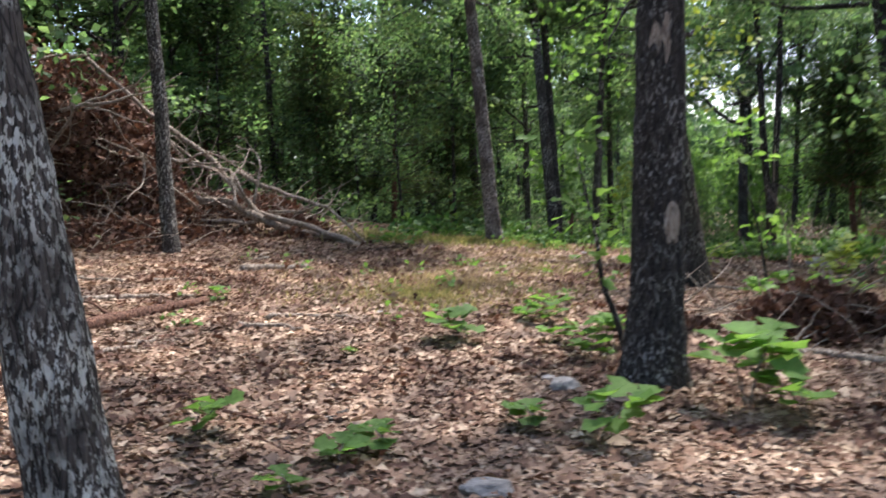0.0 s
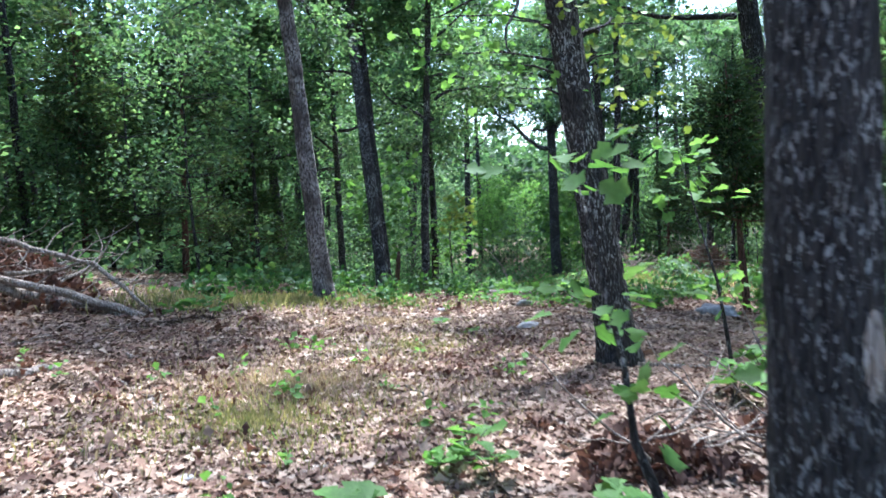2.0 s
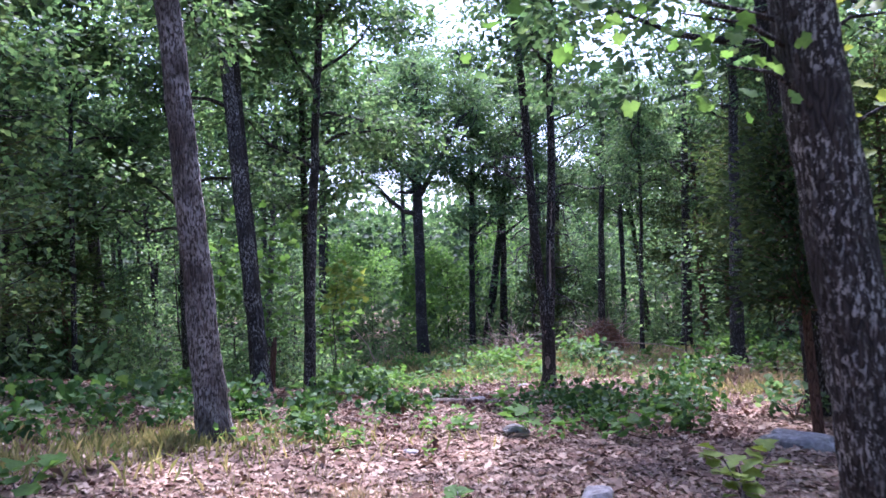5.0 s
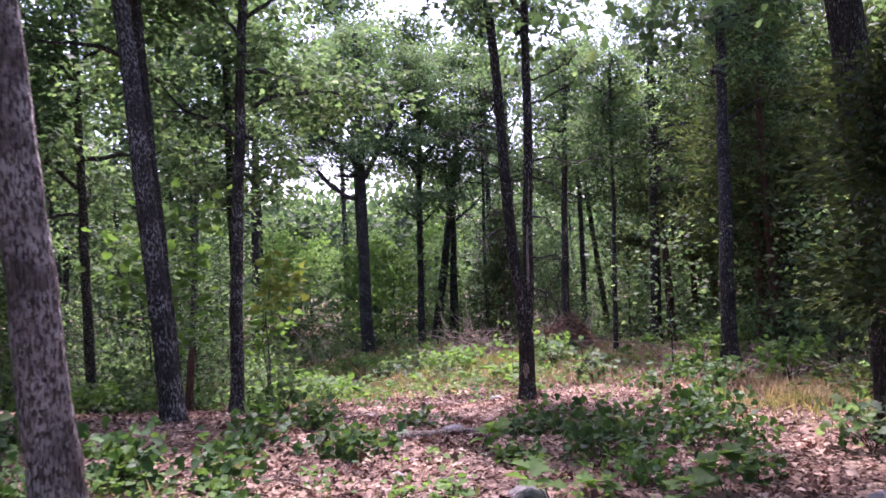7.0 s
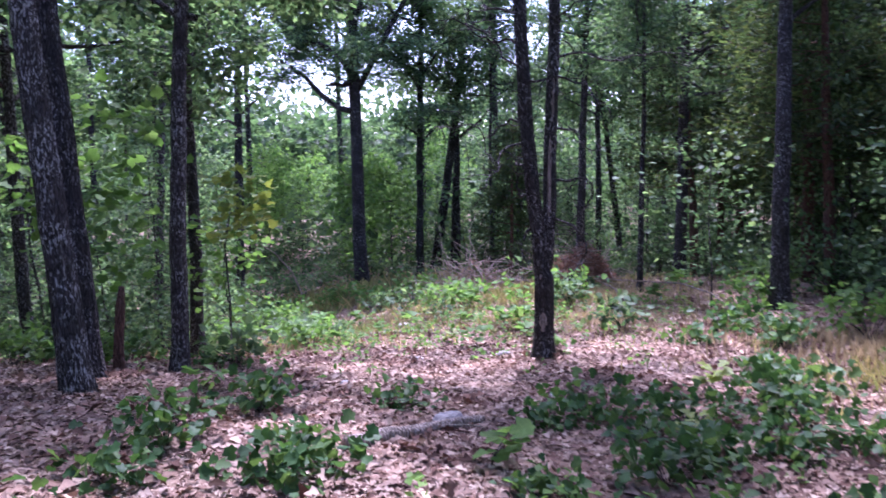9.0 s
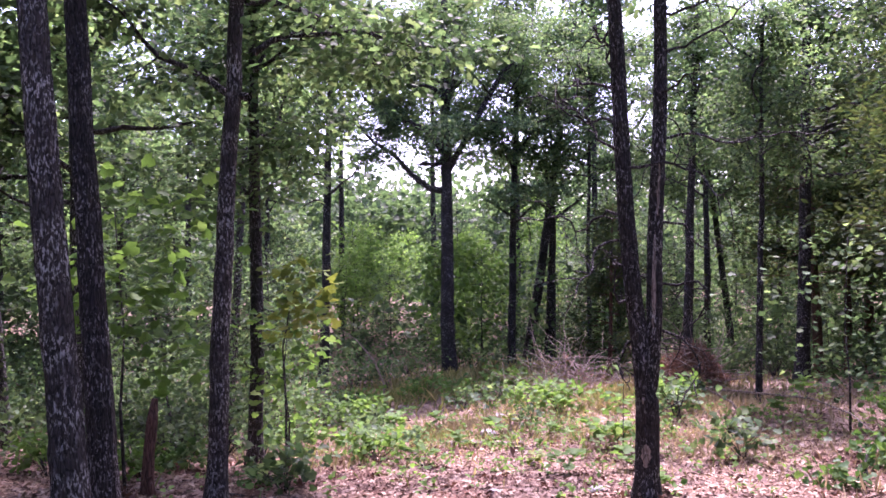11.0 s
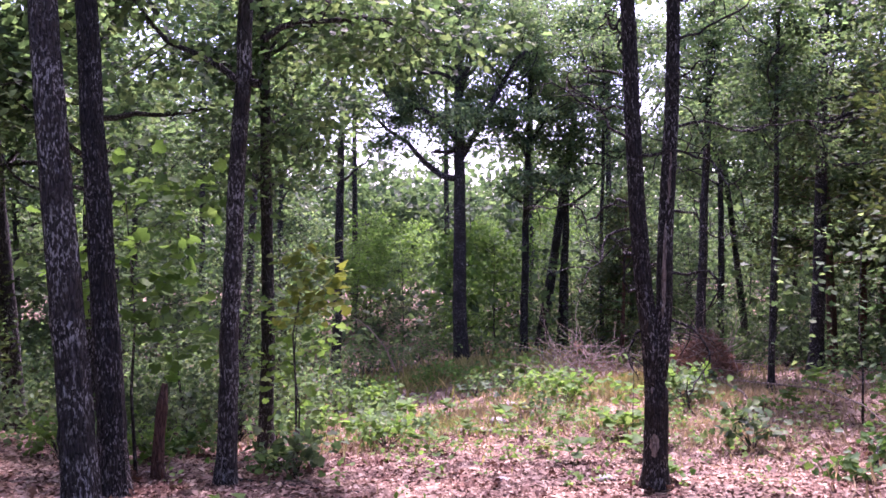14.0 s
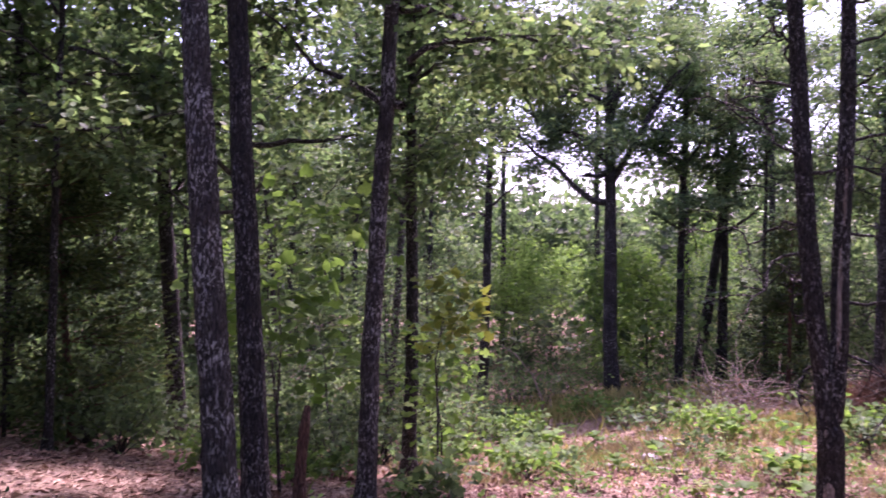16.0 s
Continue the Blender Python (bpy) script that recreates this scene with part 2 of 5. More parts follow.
def tubes_mesh(name, list_of_tubes, mat, parent, smooth=True):
    vs, fs, o = [], [], 0
    for v, f in list_of_tubes:
        f = tri_faces(f)
        f = f[(f[:, 0] != f[:, 1]) & (f[:, 1] != f[:, 2]) & (f[:, 0] != f[:, 2])]
        vs.append(v)
        fs.append(f + o)
        o += len(v)
    return mesh_object(name, np.concatenate(vs), np.concatenate(fs), mat, parent, smooth)


RHOMB = np.array([(0, 0, 0), (0.4, 0.55, 0.09), (0, 1, -0.06), (-0.4, 0.55, 0.09)])
RHOMB_F = np.array([(0, 1, 2), (0, 2, 3)])
OAK = np.array([(0, 0, 0), (0.14, 0.1, 0.02), (0.3, 0.3, 0.05), (0.2, 0.42, 0.03), (0.5, 0.62, 0.08), (0.34, 0.78, 0.03), (0.22, 0.98, -0.04), (0, 0.93, -0.04),
                (-0.22, 1.0, -0.04), (-0.34, 0.78, 0.03), (-0.5, 0.6, 0.08), (-0.2, 0.42, 0.03), (-0.3, 0.28, 0.05), (-0.14, 0.1, 0.02), (0, 0.5, -0.02)])
OAK_F = np.array([(k, k + 1, 14) for k in range(13)] + [(13, 0, 14)])
NOTCHED = np.array([(0, 0, 0), (0.3, 0.36, 0.06), (0.2, 0.52, 0.02), (0.36, 0.74, 0.07), (0, 1, -0.06), (-0.36, 0.72, 0.07), (-0.2, 0.5, 0.02), (-0.3, 0.34, 0.06)])
NOTCHED_F = np.array([(0, 1, 7), (1, 2, 6), (1, 6, 7), (2, 3, 4), (2, 4, 6), (6, 4, 5)])
SPRAY = np.array([(0, 0, 0), (0.10, 0.5, 0.02), (0, 1, -0.1), (-0.10, 0.5, 0.02)])
BLADE = np.array([(-0.022, 0, 0), (0.022, 0, 0), (0.014, 0.55, 0.05), (0, 1, 0.3)])
BLADE_F = np.array([(0, 1, 2), (0, 2, 3)])


def leaves_mesh(name, pts, along, size, rs, mat, parent=None, shape=RHOMB, faces=RHOMB_F, flat=0.6):
    """One mesh of leaves: at pts, pointing along, turned at random about that; flat: how level the blades lie."""
    n_ = len(pts)
    y = along + 1e-6
    y = y / np.linalg.norm(y, axis=1)[:, None]
    up = np.tile([0, 0, 1.0], (n_, 1)) * flat + rs.normal(0, 1, (n_, 3)) * (1 - flat)
    x = np.cross(y, up)
    x /= np.linalg.norm(x, axis=1)[:, None] + 1e-9
    z = np.cross(x, y)
    s = np.broadcast_to(size, (n_,))[:, None, None]
    v = pts[:, None] + s * (shape[None, :, 0:1] * x[:, None] + shape[None, :, 1:2] * y[:, None] + shape[None, :, 2:3] * z[:, None])
    f = faces[None] + (np.arange(n_) * len(shape))[:, None, None]
    return mesh_object(name, v.reshape(-1, 3), f.reshape(-1, 3), mat, parent)


def clump_points(rs, centres, spread, per):
    c = np.repeat(centres, per, 0)
    d = rs.normal(0, 1, (len(c), 3)) * spread
    return c + d, d + rs.normal(0, 0.6 * np.mean(spread), d.shape)


def borrow(ob, parent, x, y, z, turn=0.0, scale=1.0):
    """An object of its own that shares ob's mesh."""
    o = new(ob.name.split(".")[0], ob.data)
    if "kind" in ob:
        o["kind"] = ob["kind"]
    o.parent = parent
    o.matrix_basis = Matrix.Translation((x, y, z)) @ Matrix.Rotation(turn, 4, "Z") @ Matrix.Scale(scale, 4)
    return o


# ---- crowns that trees share ----


def crown(seed, r, h, boughs, per, size, mat, shape, faces):
    """A crown about (0, 0, 0) at its foot: crooked boughs with layered sprays of leaves along them."""
    rs = np.random.RandomState(seed)
    stems, tufts = [], []
    for k in range(boughs):
        q = (k + rs.uniform(0, 0.9)) / boughs
        s0 = np.array([rs.normal(0, 0.06), rs.normal(0, 0.06), -0.7 + q * h * 0.82])
        ang = k * 2.4 + rs.normal(0, 0.35)
        ln = r * (1.15 - 0.75 * q ** 2) * rs.uniform(0.6, 1.12)
        d = np.array([math.cos(ang), math.sin(ang), rs.uniform(-0.05, 0.45) + 0.8 * q])
        path = [s0]
        for j in range(9):
            d = d / np.linalg.norm(d) + rs.normal(0, 0.2, 3)
            path.append(path[-1] + d / np.linalg.norm(d) * ln / 9)
        w = 0.012 + 0.013 * ln
        stems.append(tube(path, np.linspace(w, 0.006, 10), 6, 0.08, k, close=False))
        for j in (3, 4, 5, 6, 7, 8, 9):
            for _ in range(1 if j < 5 else 2):
                off = rs.normal(0, 1, 3) * [0.36, 0.36, 0.2] + [0, 0, 0.06]
                end = path[j] + off
                tufts.append(end)
                stems.append(tube([path[j], path[j] + off * 0.55 + rs.normal(0, 0.04, 3), end], [0.009, 0.006, 0.003], 3, close=False))
    low = rs.randint(0, len(tufts), len(tufts) // 9)
    for j in low:
        tufts.append(tufts[j] - [0, 0, rs.uniform(0.2, 0.7)])
    p, a = clump_points(rs, np.array(tufts), np.array([0.25, 0.25, 0.1]), per)
    a[:, 2] -= 0.08
    leaf = leaves_mesh("crown", p, a, rs.uniform(0.65, 1.3, len(p)) * size, rs, mat, None, shape, faces, 0.68)
    limb = tagged(tubes_mesh("bough", stems, BARK_DARK, None), kind="stuff")
    return leaf, limb


def hide_maker(obs):
    for o in obs:
        bpy.data.objects.remove(o, do_unlink=True)


SIZES = [(2.3, 5.0, 13), (2.8, 5.4, 15), (1.9, 6.0, 13), (2.5, 4.6, 12), (1.7, 4.4, 10)]
CROWNS = [crown(10 + k, rr, hh, bo, 66, 0.104, LEAF, NOTCHED, NOTCHED_F) for k, (rr, hh, bo) in enumerate(SIZES)]
FAR_CROWNS = [crown(10 + k, rr, hh, bo, 27, 0.165, LEAF, RHOMB, RHOMB_F) for k, (rr, hh, bo) in enumerate(SIZES)]


def stem_path(x, y, lean, h, rs, bend=0.04, steps=None):
    steps = steps or max(10, int(h * 4))
    t_ = np.linspace(0, 1, steps)
    wob = np.cumsum(rs.normal(0, bend, (steps, 2)), 0) * (h / steps) * 0.9
    wob -= t_[:, None] * wob[-1] * 0.5
    return np.stack([t_ * h * lean[0] + wob[:, 0], t_ * h * lean[1] + wob[:, 1], t_ * h], -1)


def oak_tree(x, y, radius, height, lean=(0, 0), crown_at=4.5, kind=0, mat=BARK_DARK, seed=0, label="", scale=1.0, limbs=4, flare=1.5, sides=18, near=False, bare=False, turn=None, coarse=False):
    rs = np.random.RandomState(1000 + seed)
    e = thing("oak_tree", x, y, gz(x, y), label or "dark-barked oak tree growing from leaf litter", "tree", "oaks of the wood")
    if not bare:
        height = min(height, crown_at + SIZES[kind % 5][1] * scale * 0.78)
    path = stem_path(x, y, lean, height, rs, 0.03, int(height * (10 if near else 4)))
    z_ = path[:, 2]
    rad = radius * (1 - 0.55 * z_ / height) * (1 + (flare - 1) * np.exp(-z_ / (0.9 * radius + 0.06)))
    path = np.concatenate([[path[0] - [0, 0, 0.35]], path])
    rad = np.concatenate([[rad[0] * 1.08], rad])
    v, f = tube(path, rad, 40 if near else sides, 0.055 if near else 0.04, seed)
    tubes_mesh("trunk", [(v, f)], mat, e)
    for k in range(limbs):
        h0 = crown_at * rs.uniform(0.75, 1.1) + (height - crown_at) * 0.5 * k / max(limbs, 1)
        j = min(len(path) - 2, int(np.searchsorted(path[:, 2], h0)))
        ang = rs.uniform(0, 6.28)
        ln = rs.uniform(1.0, 2.2) * scale
        d = np.array([math.cos(ang), math.sin(ang), rs.uniform(0.1, 0.8)])
        pts = [path[j]]
        for q in range(7):
            d = d + rs.normal(0, 0.22, 3)
            pts.append(pts[-1] + d / np.linalg.norm(d) * ln / 7)
        tubes_mesh("limb", [tube(pts, np.linspace(radius * 0.35, 0.012, 8), 7, 0.05, k)], mat, e)
    if not bare:
        j = min(len(path) - 1, int(np.searchsorted(path[:, 2], crown_at + 1.0)))
        leaf, limb = (FAR_CROWNS if coarse else CROWNS)[kind % len(CROWNS)]
        a = rs.uniform(0, 6.28) if turn is None else turn
        borrow(leaf, e, path[j][0], path[j][1], crown_at, a, scale)
        borrow(limb, e, path[j][0], path[j][1], crown_at, a, scale)
    return e


# ---- the standing oaks along the walk ----
NEAR = dict(near=True)
# the first two crowns stay out of view, placed to shade the ground
oak_tree(-0.15, 3.68, 0.118, 9, (-0.165, 0.05), 5.8, 3, BARK_LICHEN, 1, "leaning oak with lichen-spotted grey bark", flare=1.35, limbs=1, **NEAR)
oak_tree(1.93, 6.42, 0.158, 10, (0.05, 0.04), 5.6, 1, BARK_DARK, 2, "thick oak with blackened fissured bark", flare=1.45, limbs=2, scale=0.95, **NEAR)
oak_tree(3.32, 11.0, 0.155, 10, (-0.1, 0.03), 5.0, 4, BARK, 3, "leaning oak with lichen-flecked dark bark", flare=1.4, limbs=6, bare=True, **NEAR)
oak_tree(-3.1, 11.96, 0.105, 9, (-0.065, 0.09), 5.0, 4, BARK, 4, "slender oak standing before the brush pile", flare=1.2)
oak_tree(1.1, 15.35, 0.13, 10, (-0.068, 0.0), 4.4, 3, BARK_PALE, 5, "oak with pale grey flaking bark", flare=1.3, scale=0.85, **NEAR)
oak_tree(0.8, 30.6, 0.18, 10, (-0.04, 0.0), 5.0, 0, BARK_DARK, 7)
oak_tree(3.63, 22.1, 0.092, 9.5, (0.062, -0.02), 4.4, 2, BARK, 8, "slim straight oak with brown bark", flare=1.3, limbs=0, turn=2.6)
oak_tree(4.5, 25.4, 0.1, 9, (0.012, -0.01), 4.2, 4, BARK_DARK, 9, "slim dark oak with flared foot", flare=1.6, limbs=0, turn=2.0)
oak_tree(2.52, 20.4, 0.125, 9.5, (-0.055, 0.06), 5.6, 0, BARK, 10, "oak with lichen-speckled bark, one of a close pair", flare=1.25, **NEAR)
oak_tree(2.7, 21.3, 0.115, 9.5, (-0.035, 0.05), 5.6, 4, BARK_DARK, 11, "dark oak, one of a close pair", flare=1.3, **NEAR)
oak_tree(11.6, 36.4, 0.215, 11, (0.014, -0.005), 7.4, 3, BARK_DARK, 12, "spreading oak with a forked crown", scale=1.0, limbs=5)
oak_tree(8.45, 38.8, 0.16, 12, (0.045, -0.02), 6.5, 2, BARK_DARK, 13, limbs=3)
oak_tree(13.74, 36.7, 0.13, 11, (0.045, -0.01), 5.2, 2, BARK_DARK, 15)
oak_tree(15.1, 38.3, 0.17, 14, (0.15, -0.06), 6.5, 2, BARK_DARK, 16, "tall oak leaning to one side")
oak_tree(15.8, 38.1, 0.19, 5.2, (0.05, -0.02), 6, 2, BARK_DARK, 17, "broken dead oak snag with black trunk", bare=True, limbs=3)
oak_tree(14.2, 29.0, 0.115, 11, (0.055, -0.02), 5.4, 4, BARK_DARK, 18, scale=0.8)
oak_tree(12.9, 25.3, 0.058, 8, (0.035, -0.01), 4.4, 4, BARK_DARK, 19, scale=0.7)
oak_tree(17.0, 28.5, 0.16, 11, (0.038, -0.014), 5.2, 1, BARK_DARK, 20)
oak_tree(12.67, 21.82, 0.145, 11, (0.09, 0.045), 5.6, 4, BARK_DARK, 21, scale=0.8)
oak_tree(20.4, 26.8, 0.18, 11, (0.09, 0.04), 5.0, 0, BARK_DARK, 22)
oak_tree(15.4, 35.0, 0.07, 11, (0.03, 0.0), 6.2, 4, BARK_DARK, 26, scale=0.9)
oak_tree(13.4, 41.0, 0.1, 13, (0.0, 0.0), 7.5, 1, BARK_DARK, 27, scale=1.1)
oak_tree(18.0, 33.0, 0.1, 12, (0.02, 0.0), 6.2, 0, BARK_DARK, 28)
oak_tree(17.5, 36.6, 0.11, 12, (0.03, 0.0), 6.6, 3, BARK_DARK, 29, scale=1.1)
oak_tree(2.6, 40.0, 0.12, 10, (0.05, -0.02), 4.5, 3, BARK_DARK, 24)
oak_tree(8.0, 15.5, 0.19, 10, (-0.12, 0.0), 5.0, 1, BARK_DARK, 25, "stout dark oak behind cedar boughs", scale=1.1, **NEAR)

for k, (x, y) in enumerate([(8.0, 50.5), (11.4, 48.0), (15.2, 47.2), (18.6, 46.0), (5.2, 47.5), (19.6, 41.5)]):
    oak_tree(x, y, 0.13, 16, (0.02, 0.0), 9.6 + 0.5 * (k % 3), k, BARK_DARK, 60 + k, "tall slim oak at the edge of the far opening", scale=1.25, limbs=2, coarse=True)

# weathered scar and leafy twigs on the standing oaks
thick = [o for o in scene.objects if o.name.startswith("oak_tree") and o["label"].startswith("thick oak")][0]
rs = np.random.RandomState(15)
for h0, high, wide, turn in [(2.0, 0.36, 0.5, -1.75), (2.45, 0.18, 0.35, -1.5), (0.95, 0.26, 0.35, -1.2)]:
    rows_, cols_ = 12, 8
    vs = []
    for a in np.linspace(-1, 1, rows_):
        edge_ = math.sqrt(max(0.03, 1 - a * a)) * rs.uniform(0.75, 1.1)
        for c_ in np.linspace(-1, 1, cols_):
            ang_ = turn + c_ * wide * edge_
            h_ = h0 + a * high / 2
            r_ = 0.158 * (1 - 0.055 * h_) * 1.1 + 0.012 * (1 - c_ * c_) * (1 - a * a)
            vs.append((0.05 * h_ + math.cos(ang_) * r_, 0.04 * h_ + math.sin(ang_) * r_, h_))
    q = np.arange((rows_ - 1) * cols_).reshape(rows_ - 1, cols_)[:, :-1].ravel()
    ob = mesh_object("scar", vs, np.stack([q, q + 1, q + 1 + cols_, q + cols_], -1), DEAD, thick, True)
    tagged(ob, "pale bare wood scar on the trunk")
leaning = [o for o in scene.objects if o.name.startswith("oak_tree") and o["label"].startswith("leaning oak with lichen-flecked")][0]
# backlight on these twigs is put into their bright leaf colour
for cx, cy, cz in [(0.35, -0.15, 2.6), (0.1, -0.3, 3.0), (0.4, 0.1, 3.3), (-0.55, -0.1, 2.9), (-0.5, 0.0, 2.35), (0.5, -0.2, 2.2), (0.3, 0.2, 3.8), (-0.9, 0.1, 3.7), (-0.2, -0.3, 4.2), (0.6, 0.2, 4.3), (-0.7, 0.0, 2.55), (-1.0, 0.2, 3.0), (-1.3, 0.1, 3.3), (-0.45, 0.2, 3.2), (-1.1, 0.3, 2.7), (-0.8, 0.5, 3.4), (0.8, 0.1, 2.9), (0.75, 0.3, 3.5), (-1.5, 0.4, 3.9), (-1.2, 0.0, 4.3)]:
    twig_end = np.array([cx - 0.1 * cz, cy + 0.03 * cz, cz])
    base_ = np.array([-0.1 * cz, 0.03 * cz, cz - 0.15])
    tw_ = tubes_mesh("leafy_twig", [tube([base_, (base_ + twig_end) / 2 + [0, 0, 0.06], twig_end], [0.014, 0.009, 0.004], 6)], BARK_DARK, leaning)
    p, a = clump_points(rs, np.array([twig_end]), np.array([0.17, 0.17, 0.1]), 26)
    leaves_mesh("foliage", p, a, rs.uniform(0.06, 0.095, 26), rs, LEAF_YELLOW_LIT if cx > -0.4 else LEAF_BRIGHT, tw_, OAK, OAK_F, 0.6)


def crooked(rs, start, heading, length, steps=9, wander=0.25, sag=0.0):
    pts, d = [np.array(start, float)], np.array(heading, float)
    for q in range(steps):
        d = d / np.linalg.norm(d) + rs.normal(0, wander, 3) + [0, 0, -sag]
        pts.append(pts[-1] + d / np.linalg.norm(d) * length / steps)
    return pts


def add_limb(tree, pts, r0, mat=BARK_DARK, name="limb", r1=0.01):
    return tubes_mesh(name, [tube(pts, np.linspace(r0, r1, len(pts)), 8, 0.06, 3)], mat, tree)


rs = np.random.RandomState(83)
for h0, way in [(3.3, (-0.8, 0.15, -0.45)), (3.0, (-0.9, 0.4, 0.2)), (2.7, (0.8, 0.2, 0.3)), (3.7, (-0.7, -0.2, 0.1))]:
    add_limb(leaning, crooked(rs, (-0.1 * h0, 0.03 * h0, h0), way, 1.3, 12, 0.25, 0.02), 0.028, name="dead_branch", r1=0.005)

# the twin-stemmed oak
rs = np.random.RandomState(77)
TX, TY = 7.42, 20.7
twin = thing("twin_oak_tree", TX, TY, gz(TX, TY), "twin-stemmed oak with black bark and bare dead branches", "tree")
right = np.array([0.93, -0.37, 0.0])
foot = [np.array([0, 0, h]) + right * (0.03 * h + 0.01 * math.sin(3 * h)) for h in np.linspace(-0.3, 1.0, 16)]
stem_r = foot + [np.array([0, 0, h]) + right * (0.045 * h + 0.05 * min(1, (h - 1.0) * 1.4) + 0.012 * math.sin(2.1 * h)) for h in np.linspace(1.08, 9, 60)]
stem_l = [np.array([0, 0, h]) + right * (-0.01 - 0.05 * min(1.0, h - 0.8) + 0.012 * h - 0.058 * max(0, h - 1.4) + 0.015 * math.sin(1.7 * h)) for h in np.linspace(0.8, 9, 62)]
zr = np.array([p[2] for p in stem_r])
tubes_mesh("trunk", [tube(stem_r, np.where(zr < 1.0, 0.108, 0.082 - 0.005 * zr) * (1 + 0.5 * np.exp(-np.maximum(zr, 0) / 0.12)), 30, 0.06, 4)], BARK_DARK, twin)
tubes_mesh("stem", [tube(stem_l, np.linspace(0.085, 0.045, len(stem_l)), 26, 0.06, 5)], BARK_DARK, twin)
for h, side, ln, rise in [(1.5 + 0.17 * k, (-1, 1, -1, 1, -1)[k % 5], 0.7 + 0.09 * ((k * 7) % 13), 0.1 + 0.06 * (k % 6)) for k in range(19)]:
    src = stem_l if side < 0 else stem_r
    p0 = min(src, key=lambda p: abs(p[2] - h))
    out = crooked(rs, p0, right * side + np.array([rs.normal(0, 0.4), rs.normal(0, 0.4), rise]), ln, 14, 0.42, 0.03)
    b_ = add_limb(twin, out, 0.015, name="dead_branch", r1=0.004)
    twigs = [tube(crooked(rs, out[k], rs.normal(0, 1, 3) + np.array(out[k + 1]) - out[k], ln * 0.3, 5, 0.3), np.linspace(0.007, 0.002, 6), 4, close=False) for k in (3, 5, 6, 8, 9, 11, 12)]
    tagged(tubes_mesh("twig", twigs, BARK_DARK, b_), kind="stuff")
for k, a, c_, turn_, size_ in [(4, 0.2, 5.8, 1.0, 1.05)]:
    for o in CROWNS[k]:
        borrow(o, twin, right[0] * a, right[1] * a, c_, turn_, size_)

for h0, high, wide, turn in [(2.05, 0.9, 0.28, -2.25), (2.9, 0.5, 0.2, -2.0), (0.42, 0.22, 0.4, -2.3), (1.05, 0.3, 0.2, -2.5)]:
    rows_, cols_, vs = 14, 6, []
    for a in np.linspace(-1, 1, rows_):
        edge_ = math.sqrt(max(0.03, 1 - a * a)) * rs.uniform(0.6, 1.1)
        core = min(stem_r, key=lambda p: abs(p[2] - (h0 + a * high / 2)))
        r_ = (0.108 if core[2] < 1.0 else 0.082 - 0.005 * core[2]) * 1.1
        for c_ in np.linspace(-1, 1, cols_):
            ang_ = turn + c_ * wide * edge_
            vs.append((core[0] + math.cos(ang_) * r_, core[1] + math.sin(ang_) * r_, h0 + a * high / 2))
    q = np.arange((rows_ - 1) * cols_).reshape(rows_ - 1, cols_)[:, :-1].ravel()
    tagged(mesh_object("scar", vs, np.stack([q, q + 1, q + 1 + cols_, q + cols_], -1), DEAD, twin, True), "pale barkless streak on the stem")

# limbs of the far spreading oak
spread = [o for o in scene.objects if o.name.startswith("oak_tree") and o["label"].startswith("spreading")][0]
for h0, run in [(5.45, [(-0.5, 0.1), (-1.0, 0.5), (-1.5, 1.1), (-2.1, 1.5), (-2.8, 2.3)]), (6.0, [(0.6, 1.0), (1.1, 1.9), (1.7, 2.9), (2.4, 3.4), (2.6, 4.4)]),
                (6.4, [(-0.5, 0.8), (-1.1, 1.1), (-1.8, 1.2), (-2.4, 1.9)]), (8.0, [(0.4, 1.0), (0.5, 2.0), (0.9, 2.8)])]:
    p0 = np.array([0.014 * h0, -0.005 * h0, h0])
    add_limb(spread, [p0] + [p0 + right * a + np.array([0, 0, c_]) for a, c_ in run], 0.1, r1=0.03)

for k, a, c_, size_ in [(0, -1.9, 7.3, 0.72), (3, 1.9, 7.7, 0.72), (4, 0.5, 6.6, 0.45), (2, -1.6, 6.5, 0.36)]:
    for o in CROWNS[k]:
        borrow(o, spread, right[0] * a, right[1] * a, c_, a, size_)

# ---- scattered wood around the clearing ----
rs = np.random.RandomState(5)
spots = [(0.8, 30.6), (3.7, 22.5), (4.4, 25.4), (11.6, 36.4), (8.45, 38.8), (13.7, 36.7), (15.1, 38.3), (14.2, 29), (17, 28.5), (12.7, 21.8), (20.4, 26.8), (2.3, 23.5), (8.0, 15.5)]


def free(x, y, gap):
    return all((x - a) ** 2 + (y - b_) ** 2 > gap * gap for a, b_ in spots)


def along_side(x, y):
    u, w = x - 3.0, y - 14.3
    return 0.37 * u + 0.93 * w, 0.93 * u - 0.37 * w


def open_ground(x, y):
    """True on the trail, the clearing and the open floor beyond it."""
    if y < 16.5 and -4.2 < x < 5.2:
        return True
    if -1.6 < x < 3.2 and 18.5 < y < 25.5:
        return True
    ahead, side = along_side(x, y)
    return -2 < ahead < 23 and -3.6 - 0.06 * ahead < side < 5.6 + 0.12 * ahead


def in_gap(x, y):
    """The lighter opening towards the far hillside."""
    ahead, side = along_side(x, y)
    return ahead > 15 and -0.19 * ahead < side < 0.06 * ahead


def lit_side(x, y):
    """The thinner wood beside that opening."""
    ahead, side = along_side(x, y)
    return ahead > 16 and 0.06 * ahead <= side < 0.36 * ahead


def cedar_side(x, y):
    """The dark strip of cedars beside the clearing."""
    return 8 < x < 22 and 7 < y < 21 and not open_ground(x, y)


def in_pile(x, y, m=0.0):
    return -9 - m < x < -0.5 + m and 11.6 - m < y < 17 + m


